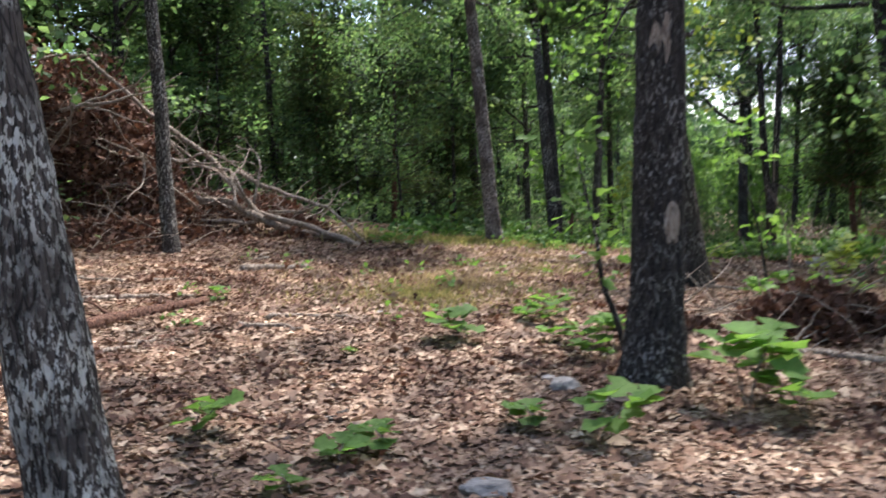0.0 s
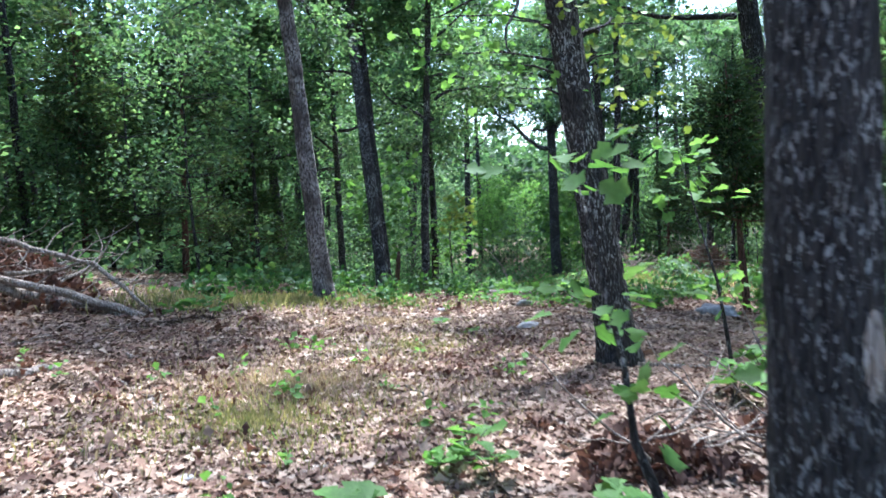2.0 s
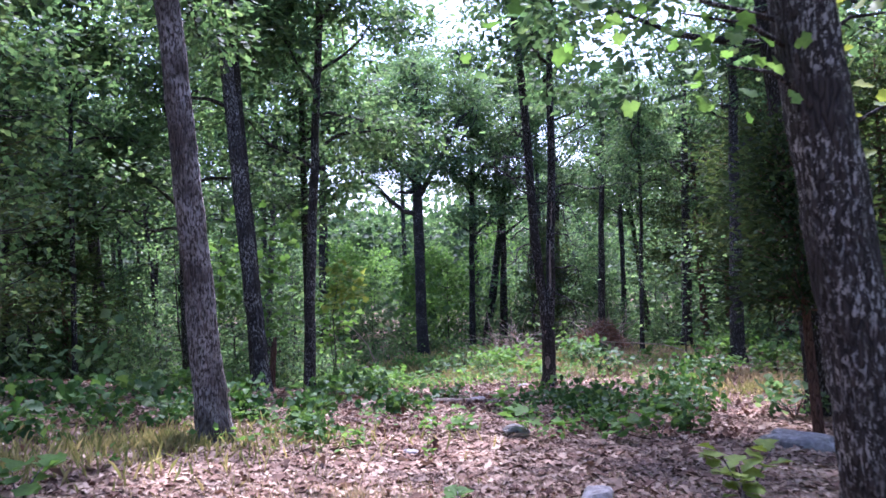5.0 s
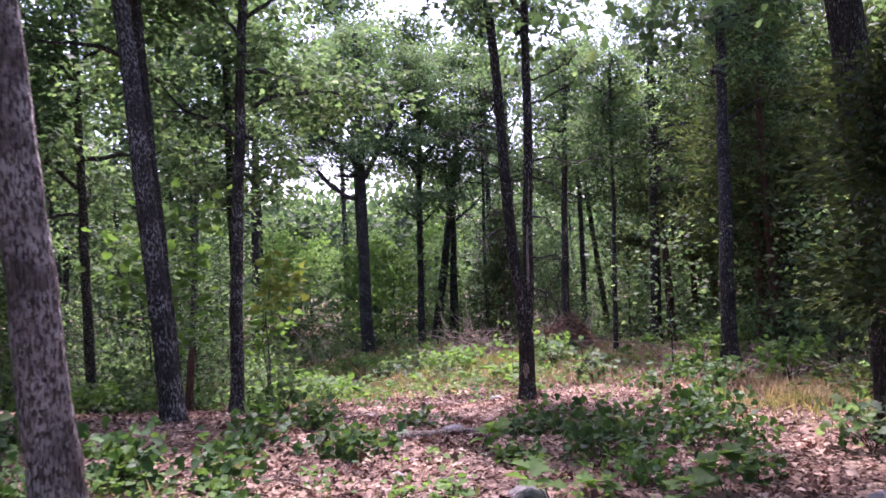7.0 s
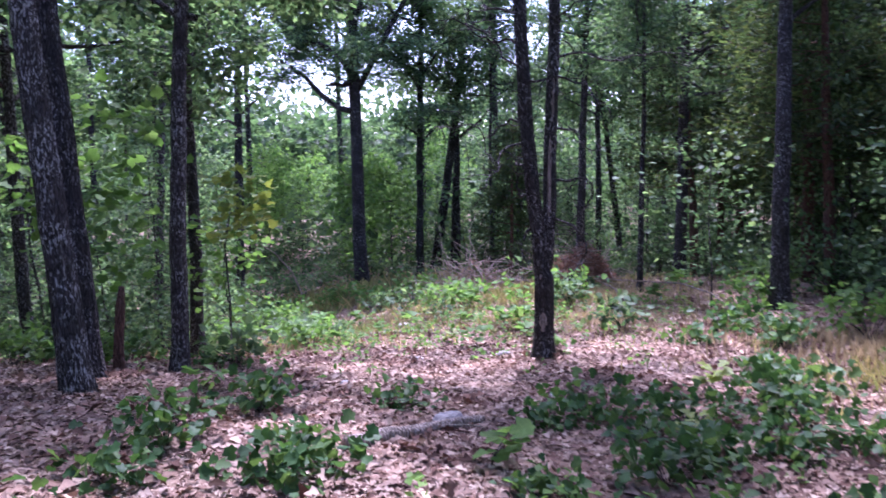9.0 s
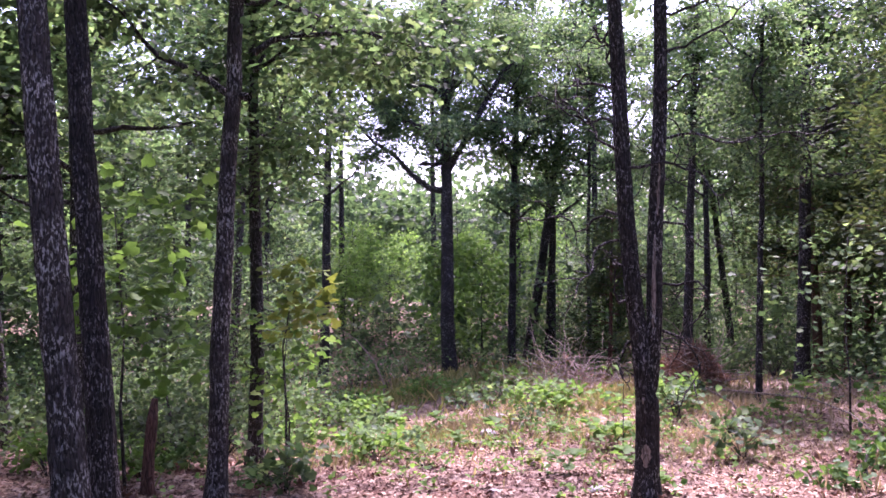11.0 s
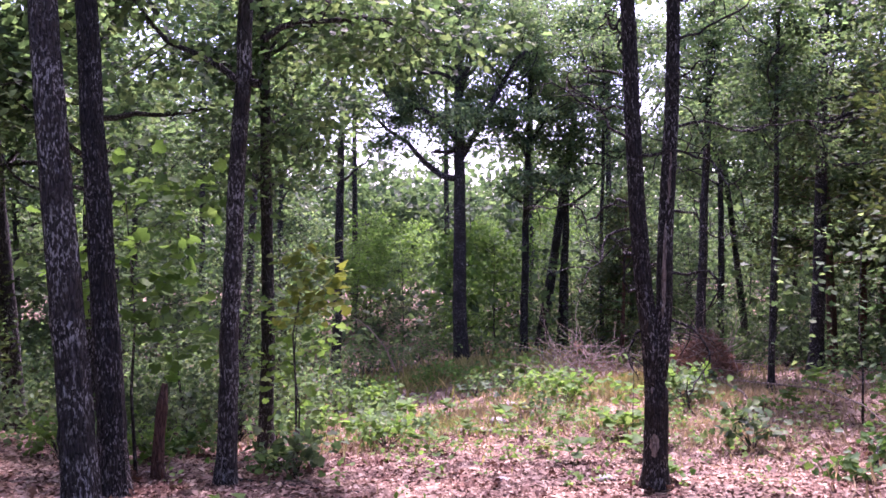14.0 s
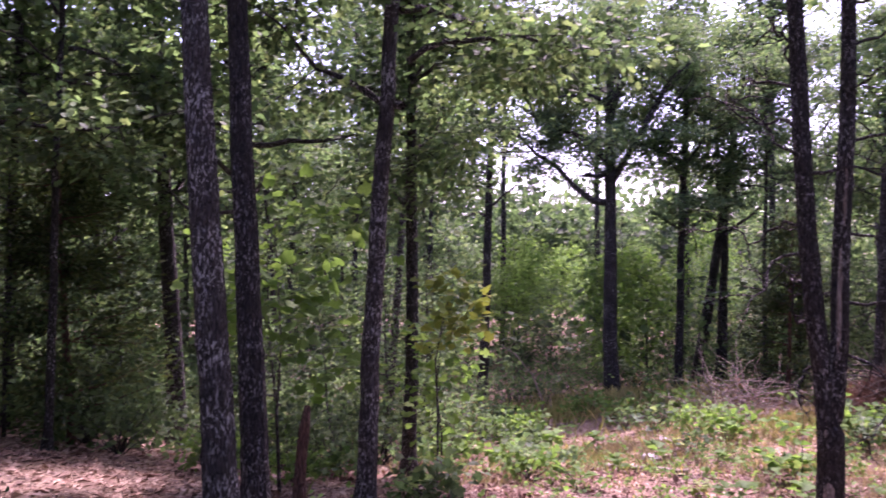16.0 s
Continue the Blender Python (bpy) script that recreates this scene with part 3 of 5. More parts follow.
count = 0
while count < 150:
    x, y = rs.uniform(-26, 40), rs.uniform(3, 60)
    if open_ground(x, y) or in_pile(x, y, 0.5) or not free(x, y, 1.8) or in_gap(x, y) or cedar_side(x, y) or (lit_side(x, y) and rs.rand() < 0.72):
        continue
    spots.append((x, y))
    count += 1
    far_off = (x - 3) ** 2 + (y - 14) ** 2 > 14 ** 2
    oak_tree(x, y, rs.uniform(0.055, 0.13), rs.uniform(9, 12) + 2 * far_off, (rs.normal(0, 0.05), rs.normal(0, 0.05)), rs.uniform(2.6, 4.8) + far_off * rs.uniform(0.6, 3.6), rs.randint(5), [BARK_DARK, BARK, BARK_DARK][rs.randint(3)], 100 + count, limbs=1, sides=9, scale=rs.uniform(0.8, 1.15) + 0.12 * far_off, coarse=(x - 3) ** 2 + (y - 18) ** 2 > 15 ** 2)
for k in range(7):
    x, y = rs.uniform(-11, 0.2), rs.uniform(18, 32)
    oak_tree(x, y, rs.uniform(0.05, 0.09), rs.uniform(7, 10), (rs.normal(0, 0.05), rs.normal(0, 0.05)), rs.uniform(2.6, 5.5), rs.randint(5), BARK_DARK, 400 + k, limbs=1, sides=9, scale=rs.uniform(0.8, 1.1), coarse=True)
# unseen oaks behind the walk's start, added for bounce light and closure
for k in range(24):
    x, y = rs.uniform(-18, 20), rs.uniform(-18, -3)
    oak_tree(x, y, rs.uniform(0.08, 0.14), rs.uniform(9, 12), (rs.normal(0, 0.05), rs.normal(0, 0.05)), rs.uniform(3.0, 5.0), rs.randint(5), BARK_DARK, 500 + k, limbs=1, sides=9, scale=rs.uniform(0.9, 1.2), coarse=True)
hide_maker([o for pair in CROWNS + FAR_CROWNS for o in pair])

# ---- saplings, shrubs and cedars of the understorey ----


def sapling(seed, h, clumps, mat, label, size=0.09, per=30):
    rs = np.random.RandomState(seed)
    e = thing("oak_sapling", 0, 0, 0, label, "sapling", "saplings of the understorey")
    path = stem_path(0, 0, (rs.normal(0, 0.06), rs.normal(0, 0.06)), h, rs, 0.06, 14)
    path[0, 2] = -0.1
    tubes_mesh("stem", [tube(path, np.linspace(0.012 + 0.005 * h, 0.005, len(path)), 7)], BARK_DARK, e)
    c, tw = [], []
    for k in range(clumps):
        q = rs.uniform(0.25, 1.0)
        p = path[int(q * (len(path) - 1))]
        a, ln = rs.uniform(0, 6.28), rs.uniform(0.15, 0.36) * h * (1.15 - q * 0.8)
        end = p + np.array([math.cos(a) * ln, math.sin(a) * ln, rs.uniform(0, 0.5) * ln])
        c.append(end)
        tw.append(tube([p, (p + end) / 2 + rs.normal(0, 0.04, 3), end], [0.009, 0.006, 0.003], 4, close=False))
    tagged(tubes_mesh("branch", tw, BARK_DARK, e), kind="stuff")
    pts, al = clump_points(rs, np.array(c), np.array([0.2, 0.2, 0.13]), per)
    leaves_mesh("foliage", pts, al, rs.uniform(0.7, 1.3, len(pts)) * size, rs, mat, e)
    return e


def shrub(seed, r, h, leaves_, size, mat, label, category="shrub", shape=RHOMB, faces=RHOMB_F, name="shrub", group="shrubs of the understorey", flat=0.6):
    rs = np.random.RandomState(seed)
    e = thing(name, 0, 0, 0, label, category, group)
    ends, tw = [], []
    for k in range(max(6, leaves_ // 14)):
        a, q = rs.uniform(0, 6.28), math.sqrt(rs.rand())
        end = np.array([math.cos(a) * q * r, math.sin(a) * q * r, h * rs.uniform(0.35, 1.0) * (1.05 - 0.45 * q)])
        ends.append(end)
        tw.append(tube([(0, 0, -0.04), end * [0.35, 0.35, 0.5], end], [0.008, 0.005, 0.002], 4, close=False))
    tagged(tubes_mesh("stem", tw, BARK_DARK, e), kind="stuff")
    pts, al = clump_points(rs, np.array(ends), np.array([0.13, 0.13, 0.09]) * (0.4 + r), 14)
    pts[:, 2] = np.maximum(pts[:, 2], 0.04)
    leaves_mesh("foliage", pts, al, rs.uniform(0.65, 1.25, len(pts)) * size, rs, mat, e, shape, faces, flat)
    return e


def cedar(seed, h, r, boughs, label, spray=(0.07, 0.16), dense=2.6, bare=0.1):
    rs = np.random.RandomState(seed)
    e = thing("cedar_tree", 0, 0, 0, label, "cedar", "cedars at the edge")
    path = stem_path(0, 0, (rs.normal(0, 0.03), rs.normal(0, 0.03)), h, rs, 0.03, 20)
    path[0, 2] = -0.2
    tubes_mesh("trunk", [tube(path, np.linspace(0.02 + 0.011 * h, 0.01, len(path)), 10, 0.05, seed)], BARK_RED, e)
    pts, al, tw = [], [], []
    for k in range(boughs):
        q = rs.uniform(bare if h < 8 else 0.24, 1.0) ** 0.9
        p = path[int(q * (len(path) - 1))]
        a, ln = rs.uniform(0, 6.28), r * (1.08 - q) ** 0.7 * rs.uniform(0.6, 1.15)
        d = np.array([math.cos(a), math.sin(a), rs.uniform(-0.1, 0.35)])
        tip = p + d * ln
        tw.append(tube([p, (p + tip) / 2 - [0, 0, 0.05], tip], [0.014, 0.009, 0.003], 4, close=False))
        m_ = int((34 * ln + 14) * dense)
        t_ = rs.uniform(0.25, 1.05, m_)[:, None]
        side = rs.normal(0, 0.14, (m_, 3)) * (0.4 + t_) * [1, 1, 0.6]
        pts.append(p + (tip - p) * t_ + side)
        al.append(d * 0.8 + side * 3 + rs.normal(0, 0.35, (m_, 3)) - [0, 0, 0.15])
    tagged(tubes_mesh("branch", tw, BARK_RED, e), kind="stuff")
    pts, al = np.concatenate(pts), np.concatenate(al)
    leaves_mesh("foliage", pts, al, rs.uniform(*spray, len(pts)), rs, CEDAR, e, SPRAY * [2.0, 1, 1], RHOMB_F, 0.3)
    return e


def put(ob, x, y, turn=0.0, s=1.0, sink=0.0):
    c_ = copy_thing(ob, Matrix.Translation((x, y, gz(x, y) - sink)) @ Matrix.Rotation(turn, 4, "Z"))
    c_.scale = (s, s, s)
    return c_


def drop(ob):
    for o in (*ob.children_recursive, ob):
        bpy.data.objects.remove(o, do_unlink=True)


saplings = [sapling(200 + k, h, c_, m_, "leafy young oak with a thin dark stem") for k, (h, c_, m_) in enumerate([(3.2, 34, LEAF), (4.4, 46, LEAF), (2.4, 28, LEAF), (5.2, 52, LEAF), (3.6, 36, LEAF_FAR)])]
shrubs = [shrub(220 + k, r_, h, c_, 0.10, m_, "leafy green shrub of the forest edge") for k, (r_, h, c_, m_) in enumerate([(0.7, 1.1, 420, LEAF), (0.9, 1.5, 560, LEAF), (0.6, 0.7, 320, LEAF_FAR), (0.8, 1.2, 460, LEAF_FAR)])]
cedars = [cedar(240 + k, h, r_, 90, "feathery olive-green cedar with drooping sprays") for k, (h, r_) in enumerate([(6.5, 1.6), (5.0, 1.5), (8.5, 2.0)])]
rs = np.random.RandomState(9)
count = 0
while count < 190:
    x, y = rs.uniform(-18, 34), rs.uniform(4, 52)
    if open_ground(x, y) or in_pile(x, y) or (in_gap(x, y) and rs.rand() < 0.85):
        continue
    put(saplings[rs.randint(5)], x, y, rs.uniform(0, 6.28), rs.uniform(0.7, 1.2))
    count += 1
count = 0
while count < 280:
    x, y = rs.uniform(-14, 30), rs.uniform(5, 48)
    if open_ground(x, y) or in_pile(x, y, 0.3):
        continue
    put(shrubs[rs.randint(4)], x, y, rs.uniform(0, 6.28), rs.uniform(0.6, 1.25))
    count += 1
for x, y, k, s in [(9.4, 13.4, 0, 0.9), (11.0, 16.2, 2, 0.9), (11.8, 13.8, 0, 1.1), (14.4, 18.6, 1, 1.1), (16.0, 21.4, 2, 0.9), (10.2, 10.4, 2, 0.9), (19.5, 23.5, 0, 1.1),
                   (-1.2, 21.0, 0, 0.8), (0.0, 26.4, 1, 0.9), (-2.8, 20.2, 1, 0.9), (-5.2, 19.6, 0, 1.1), (20.5, 30.5, 2, 1.0), (14.5, 32.5, 1, 0.9), (-8.0, 19.0, 2, 1.0), (6.3, 35.5, 1, 0.7), (23.0, 26.5, 0, 1.1), (13.6, 17.0, 0, 0.9), (17.5, 24.5, 1, 1.1), (14.8, 16.2, 2, 1.1), (16.4, 18.4, 2, 1.1), (18.6, 20.6, 2, 1.1), (12.9, 12.2, 2, 1.1), (15.2, 13.6, 2, 1.2), (17.6, 16.4, 2, 1.2), (10.6, 12.4, 2, 1.0), (19.8, 18.0, 2, 1.2), (16.6, 24.4, 2, 1.2), (18.8, 26.4, 2, 1.25), (20.6, 23.6, 2, 1.3), (22.4, 28.6, 2, 1.3), (14.9, 22.6, 2, 1.05), (19.4, 30.4, 2, 1.2), (23.5, 32.5, 2, 1.3)]:
    put(cedars[k], x, y, rs.uniform(0, 6.28), s)
for k in range(26):
    x, y = rs.uniform(-3.5, 4.2), rs.uniform(25.5, 37)
    put(shrubs[rs.randint(4)], x, y, rs.uniform(0, 6.28), rs.uniform(0.8, 1.3))
    if k % 3 == 0:
        put(saplings[rs.randint(5)], x + 0.5, y + 0.4, rs.uniform(0, 6.28), rs.uniform(0.6, 1.0))
for x, y, k, s in [(4.6, 29.4, 1, 0.9), (5.5, 31.0, 3, 0.8), (6.3, 32.8, 0, 1.0), (3.6, 28.0, 0, 0.9), (5.0, 33.4, 1, 1.0), (2.6, 30.4, 3, 0.9), (17.2, 33.6, 0, 1.0), (18.6, 35.2, 1, 0.9), (16.4, 31.6, 2, 1.1), (20.0, 33.0, 3, 0.9)]:
    put(saplings[k], x, y, x + y, s)
    put(shrubs[k], x + 0.7, y - 0.5, x - y, 1.0)
for o in saplings + shrubs + cedars:
    drop(o)

# distant woods that close the view
rs = np.random.RandomState(21)
n_ = 2600
ang, dist = rs.uniform(0, 2 * np.pi, n_), rs.uniform(50, 105, n_)
ang[1400:] = rs.normal(0.15, 0.55, n_ - 1400)
ring = np.stack([8 + np.sin(ang) * dist, 22 + np.cos(ang) * dist, rs.uniform(0.06, 1, n_) * rs.uniform(6, 12, n_)], -1)
ring[:, 2] += ground_z(ring[:, 0], ring[:, 1]) - 0.5
pts, al = clump_points(rs, ring, np.array([1.5, 1.5, 1.0]), 62)
far = leaves_mesh("distant_woods", pts, al, rs.uniform(0.4, 0.85, len(pts)), rs, LEAF_FAR)
tagged(far, "hazy green foliage of distant woods", "woods", kind="stuff")

# ---- fallen leaves ----
rs = np.random.RandomState(31)


LOBED = np.array([(0, 0, 0), (0.2, 0.22, 0.05), (0.12, 0.4, 0.02), (0.34, 0.6, 0.1), (0.16, 0.78, 0.03), (0, 1, -0.08), (-0.16, 0.76, 0.03), (-0.33, 0.58, 0.1), (-0.12, 0.4, 0.02), (-0.2, 0.2, 0.05)])
LOBED_F = np.array([(0, 1, 9), (1, 2, 8), (1, 8, 9), (2, 3, 4), (2, 4, 6), (2, 6, 8), (8, 6, 7), (4, 5, 6)])


def litter(name, n_, cx, cy, rx, ry, size, shape, faces, flat, label):
    """Fallen leaves, thickest about (cx, cy) and thinning outwards with no edge."""
    x, y = cx + np.clip(rs.normal(0, 0.62, n_), -2.4, 2.4) * rx, cy + np.clip(rs.normal(0, 0.62, n_), -2.4, 2.4) * ry
    p = np.stack([x, y, ground_z(x, y) + rs.uniform(0.001, 0.014, len(x))], -1)
    a = rs.normal(0, 1, (len(x), 3)) * [1, 1, 0.12]
    ob = leaves_mesh(name, p, a, rs.uniform(0.55, 1.35, len(x)) * size, rs, LITTER, None, shape, faces, flat)
    return tagged(ob, label, "leaf litter", kind="stuff")


CURL = RHOMB * [0.75, 1, 1.5]
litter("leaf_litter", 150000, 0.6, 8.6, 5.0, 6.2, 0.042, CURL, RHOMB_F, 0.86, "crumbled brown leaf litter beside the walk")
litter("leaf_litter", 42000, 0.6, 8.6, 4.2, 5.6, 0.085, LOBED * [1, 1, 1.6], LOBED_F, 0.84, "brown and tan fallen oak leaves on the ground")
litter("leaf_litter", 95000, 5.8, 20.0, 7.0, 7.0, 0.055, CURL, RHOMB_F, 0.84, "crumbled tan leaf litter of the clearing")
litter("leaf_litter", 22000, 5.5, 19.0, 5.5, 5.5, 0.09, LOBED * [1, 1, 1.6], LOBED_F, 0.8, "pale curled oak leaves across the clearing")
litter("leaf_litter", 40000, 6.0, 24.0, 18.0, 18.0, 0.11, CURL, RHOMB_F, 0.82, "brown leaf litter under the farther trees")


def strewn(cx, cy, rx, ry, heaps, per, size, label):
    """Dark leaves blown together in loose drifts."""
    c0 = np.stack([cx + rs.uniform(-1, 1, heaps) * rx, cy + rs.uniform(-1, 1, heaps) * ry], -1)
    q = np.repeat(c0, per, 0) + rs.normal(0, 1, (heaps * per, 2)) * np.repeat(rs.uniform(0.06, 0.24, heaps), per)[:, None]
    p = np.stack([q[:, 0], q[:, 1], ground_z(q[:, 0], q[:, 1]) + rs.uniform(0.008, 0.035, len(q))], -1)
    ob = leaves_mesh("leaf_drift", p, rs.normal(0, 1, p.shape) * [1, 1, 0.35], rs.uniform(0.6, 1.3, len(p)) * size, rs, DEADLEAF, None, LOBED * [1, 1, 2], LOBED_F, 0.7)
    return tagged(ob, label, "leaf litter", kind="stuff")


strewn(0.0, 9.0, 3.8, 5.0, 190, 32, 0.075, "dark brown leaf drifts beside the walk")
strewn(6.5, 20.0, 4.5, 5.5, 170, 26, 0.085, "dark leaf drifts across the clearing")


def sprouts(cx, cy, rx, ry, n_, label):
    """Tiny green forbs and sprouts."""
    c0 = np.stack([cx + rs.normal(0, 0.5, n_) * rx, cy + rs.normal(0, 0.5, n_) * ry], -1)
    q = np.repeat(c0, 9, 0) + rs.normal(0, 0.045, (n_ * 9, 2))
    p = np.stack([q[:, 0], q[:, 1], ground_z(q[:, 0], q[:, 1]) + rs.uniform(0.02, 0.16, len(q))], -1)
    ob = leaves_mesh("sprouts", p, rs.normal(0, 1, p.shape) * [1, 1, 0.5] + [0, 0, 0.3], rs.uniform(0.035, 0.085, len(p)), rs, LEAF_BRIGHT, None, RHOMB, RHOMB_F, 0.7)
    return tagged(ob, label, "sprouts", kind="stuff")


sprouts(8.6, 24.5, 4.5, 4.5, 340, "small green sprouts among dry leaves of the clearing")
sprouts(2.2, 15.6, 4.0, 1.1, 100, "small green sprouts along the wood's edge")
sprouts(0.6, 10.0, 2.2, 2.5, 26, "few small green sprouts in the leaf litter")


def grass_patch(cx, cy, rx, ry, n_, h, label="thin tufts of dry and green grass", mat=GRASS):
    r_ = np.abs(rs.normal(0, 0.68, n_))
    a = rs.uniform(0, 6.28, n_)
    c0 = np.stack([cx + np.cos(a) * r_ * rx, cy + np.sin(a) * r_ * ry], -1)
    p = np.stack([c0[:, 0], c0[:, 1], ground_z(c0[:, 0], c0[:, 1])], -1)
    d = rs.normal(0, 0.35, (n_, 3)) + [0, 0, 1]
    ob = leaves_mesh("grass", p, d, rs.uniform(0.5, 1.2, n_) * h, rs, mat, None, BLADE * [2.0, 1, 1], BLADE_F, 0.0)
    return tagged(ob, label, "grass", kind="stuff")


grass_patch(0.3, 9.6, 1.0, 0.8, 3000, 0.075)
grass_patch(1.7, 12.0, 1.5, 1.2, 2000, 0.06)
grass_patch(-0.5, 14.4, 1.2, 0.6, 700, 0.15)
grass_patch(9.4, 24.2, 2.8, 2.4, 1300, 0.12)
grass_patch(12.0, 28.2, 3.5, 3.0, 3200, 0.2)
grass_patch(7.3, 26.5, 2.6, 2.6, 1200, 0.18)
grass_patch(9.2, 17.6, 1.4, 1.4, 900, 0.16)
grass_patch(11.5, 35.0, 4.5, 2.6, 3000, 0.45)
grass_patch(0.7, 15.2, 1.9, 0.7, 1900, 0.12)
for cx, cy, rx, ry, n_, h in [(0.6, 10.4, 1.7, 1.4, 4200, 0.075), (1.7, 13.4, 1.5, 0.7, 1300, 0.06), (10.0, 22.6, 2.2, 2.0, 2400, 0.11), (8.3, 27.5, 3.4, 2.4, 1800, 0.16), (12.2, 25.6, 2.4, 2.6, 2600, 0.18), (10.4, 18.2, 1.5, 2.2, 2000, 0.2), (5.4, 24.6, 2.0, 1.6, 500, 0.12)]:
    grass_patch(cx, cy, rx, ry, n_, h, "thin dry straw grass over the leaves", STRAW)

# low green cover under the trees, away from the open floor
rs = np.random.RandomState(41)
for count_, reach, low_, high_, sizes in [(7000, (-18, 32, 6, 46), 0.08, 0.8, (0.08, 0.16)), (9000, (-40, 60, 16, 78), 0.1, 2.3, (0.16, 0.34))]:
    x, y = rs.uniform(reach[0], reach[1], count_ * 3), rs.uniform(reach[2], reach[3], count_ * 3)
    k = np.array([not open_ground(a, b_) and not in_pile(a, b_, 0.2) and not (a < 6.5 and b_ < 8) for a, b_ in zip(x, y)])
    if high_ > 1:
        k &= np.hypot(x - 4, y - 15) > 21
    x, y = x[k][:count_], y[k][:count_]
    c0 = np.stack([x, y, ground_z(x, y) + rs.uniform(low_, high_, len(x)) ** 1.4], -1)
    pts, al = clump_points(rs, c0, np.array([0.3, 0.3, 0.14]) * (1 + 0.5 * (high_ > 1)), 12)
    under = leaves_mesh("undergrowth", pts, al, rs.uniform(*sizes, len(pts)), rs, LEAF_FAR if high_ > 1 else LEAF)
    tagged(under, "low green undergrowth beneath the trees", "undergrowth", kind="stuff")

# lighter young growth in the opening ahead; bright leaf colour stands for sun there
rs = np.random.RandomState(43)
sunlit_saplings = [sapling(260 + k, h, c_, LEAF_BRIGHT, "young tree with sunlit light green leaves in the opening", 0.15, 22) for k, (h, c_) in enumerate([(3.4, 40), (4.6, 50)])]
for k in range(24):
    ahead = rs.uniform(25, 46)
    side = rs.uniform(-0.2, 0.12) * ahead
    put(sunlit_saplings[k % 2], 3 + 0.37 * ahead + 0.93 * side, 14.3 + 0.93 * ahead - 0.37 * side, rs.uniform(0, 6.28), rs.uniform(0.6, 1.25))
for o in sunlit_saplings:
    drop(o)

# ---- plants beside the walk ----


def seedling(seed, count_, size, h, mat, label, name="oak_seedling"):
    rs = np.random.RandomState(seed)
    e = thing(name, 0, 0, 0, label, "seedling", "seedlings in the leaf litter")
    bases = []
    for k in range(max(1, count_ // 7)):
        top = np.array([rs.normal(0, 0.35 * h), rs.normal(0, 0.35 * h), h * rs.uniform(0.7, 1.0)])
        tubes_mesh("stem", [tube([(0, 0, -0.03), top * [0.4, 0.4, 0.5], top], [0.006, 0.005, 0.003], 5, close=False)], BARK_PALE, e)
        bases.append(top)
    for k in range(count_):
        top = bases[k % len(bases)]
        q = rs.uniform(0.55, 1.0)
        a = rs.uniform(0, 6.28)
        d = np.array([[math.cos(a), math.sin(a), rs.uniform(-0.25, 0.55)]])
        leaves_mesh("leaf", (top * q)[None] + d * 0.02, d, rs.uniform(0.7, 1.2) * size, rs, mat, e, OAK * [1.15, 1, 1.3], OAK_F, 0.85)
    return e


bright = [seedling(300 + k, c_, s_, h, LEAF_BRIGHT, "small oak seedling with bright green lobed leaves") for k, (c_, s_, h) in enumerate([(9, 0.13, 0.16), (14, 0.15, 0.26), (7, 0.12, 0.13), (22, 0.17, 0.42)])]
for x, y, k, s in [(-0.45, 5.27, 1, 0.9), (0.49, 5.19, 0, 1.1), (0.29, 4.9, 0, 1.0), (0.18, 4.59, 2, 1.1), (1.43, 5.3, 1, 1.2), (1.2, 5.56, 0, 1.1), (2.33, 5.93, 3, 1.45), (2.58, 5.73, 1, 1.1), (0.72, 7.61, 1, 1.0), (1.51, 8.42, 1, 0.9),
                   (1.48, 8.81, 1, 0.9), (1.22, 8.54, 0, 1.0), (0.8, 7.46, 1, 1.15), (1.43, 7.64, 0, 1.1), (1.69, 7.26, 1, 1.0), (1.64, 7.01, 0, 1.2), (1.8, 7.41, 3, 0.8)] + [
    (0.02, 7.1, 2, 0.6), (-1.37, 7.78, 2, 0.8), (-1.47, 9.03, 1, 0.6),
                   (2.86, 6.86, 1, 1.1), (3.05, 7.52, 0, 1.1), (3.53, 9.59, 3, 0.9), (4.0, 9.88, 3, 1.0), (4.54, 9.72, 1, 1.2), (3.67, 9.32, 1, 1.1), (2.19, 13.07, 0, 0.8), (2.39, 12.55, 2, 0.8), (-0.5, 13.35, 3, 0.8), (-0.22, 13.61, 1, 1.1),
                   (3.82, 15.04, 1, 1.1), (4.33, 15.24, 0, 1.2), (3.31, 15.41, 2, 1.2), (5.11, 14.86, 3, 1.0)] + [
    (4.46, 14.67, 1, 1.0), (3.61, 20.34, 1, 1.1), (6.46, 26.28, 3, 1.1), (5.89, 25.71, 3, 1.2), (8.3, 25.72, 1, 1.3), (7.28, 25.01, 3, 0.8), (4.4, 16.9, 1, 1.1),
                   (8.09, 21.85, 1, 1.1), (8.65, 23.18, 3, 1.1), (9.05, 24.09, 1, 1.3), (7.65, 20.78, 3, 0.6), (9.7, 26.47, 3, 1.2), (7.38, 29.27, 3, 1.0), (10.82, 26.3, 1, 1.4), (12.09, 26.89, 3, 1.0), (5.68, 29.12, 1, 1.3), (13.51, 24.85, 3, 1.3)]:
    put(bright[k], x, y, x * 7 + y * 3, s * 0.8)
yellow = [seedling(320 + k, c_, s_, h, LEAF_YELLOW_LIT, "low plant with yellow-green leaves") for k, (c_, s_, h) in enumerate([(26, 0.13, 0.4), (12, 0.1, 0.2)])]
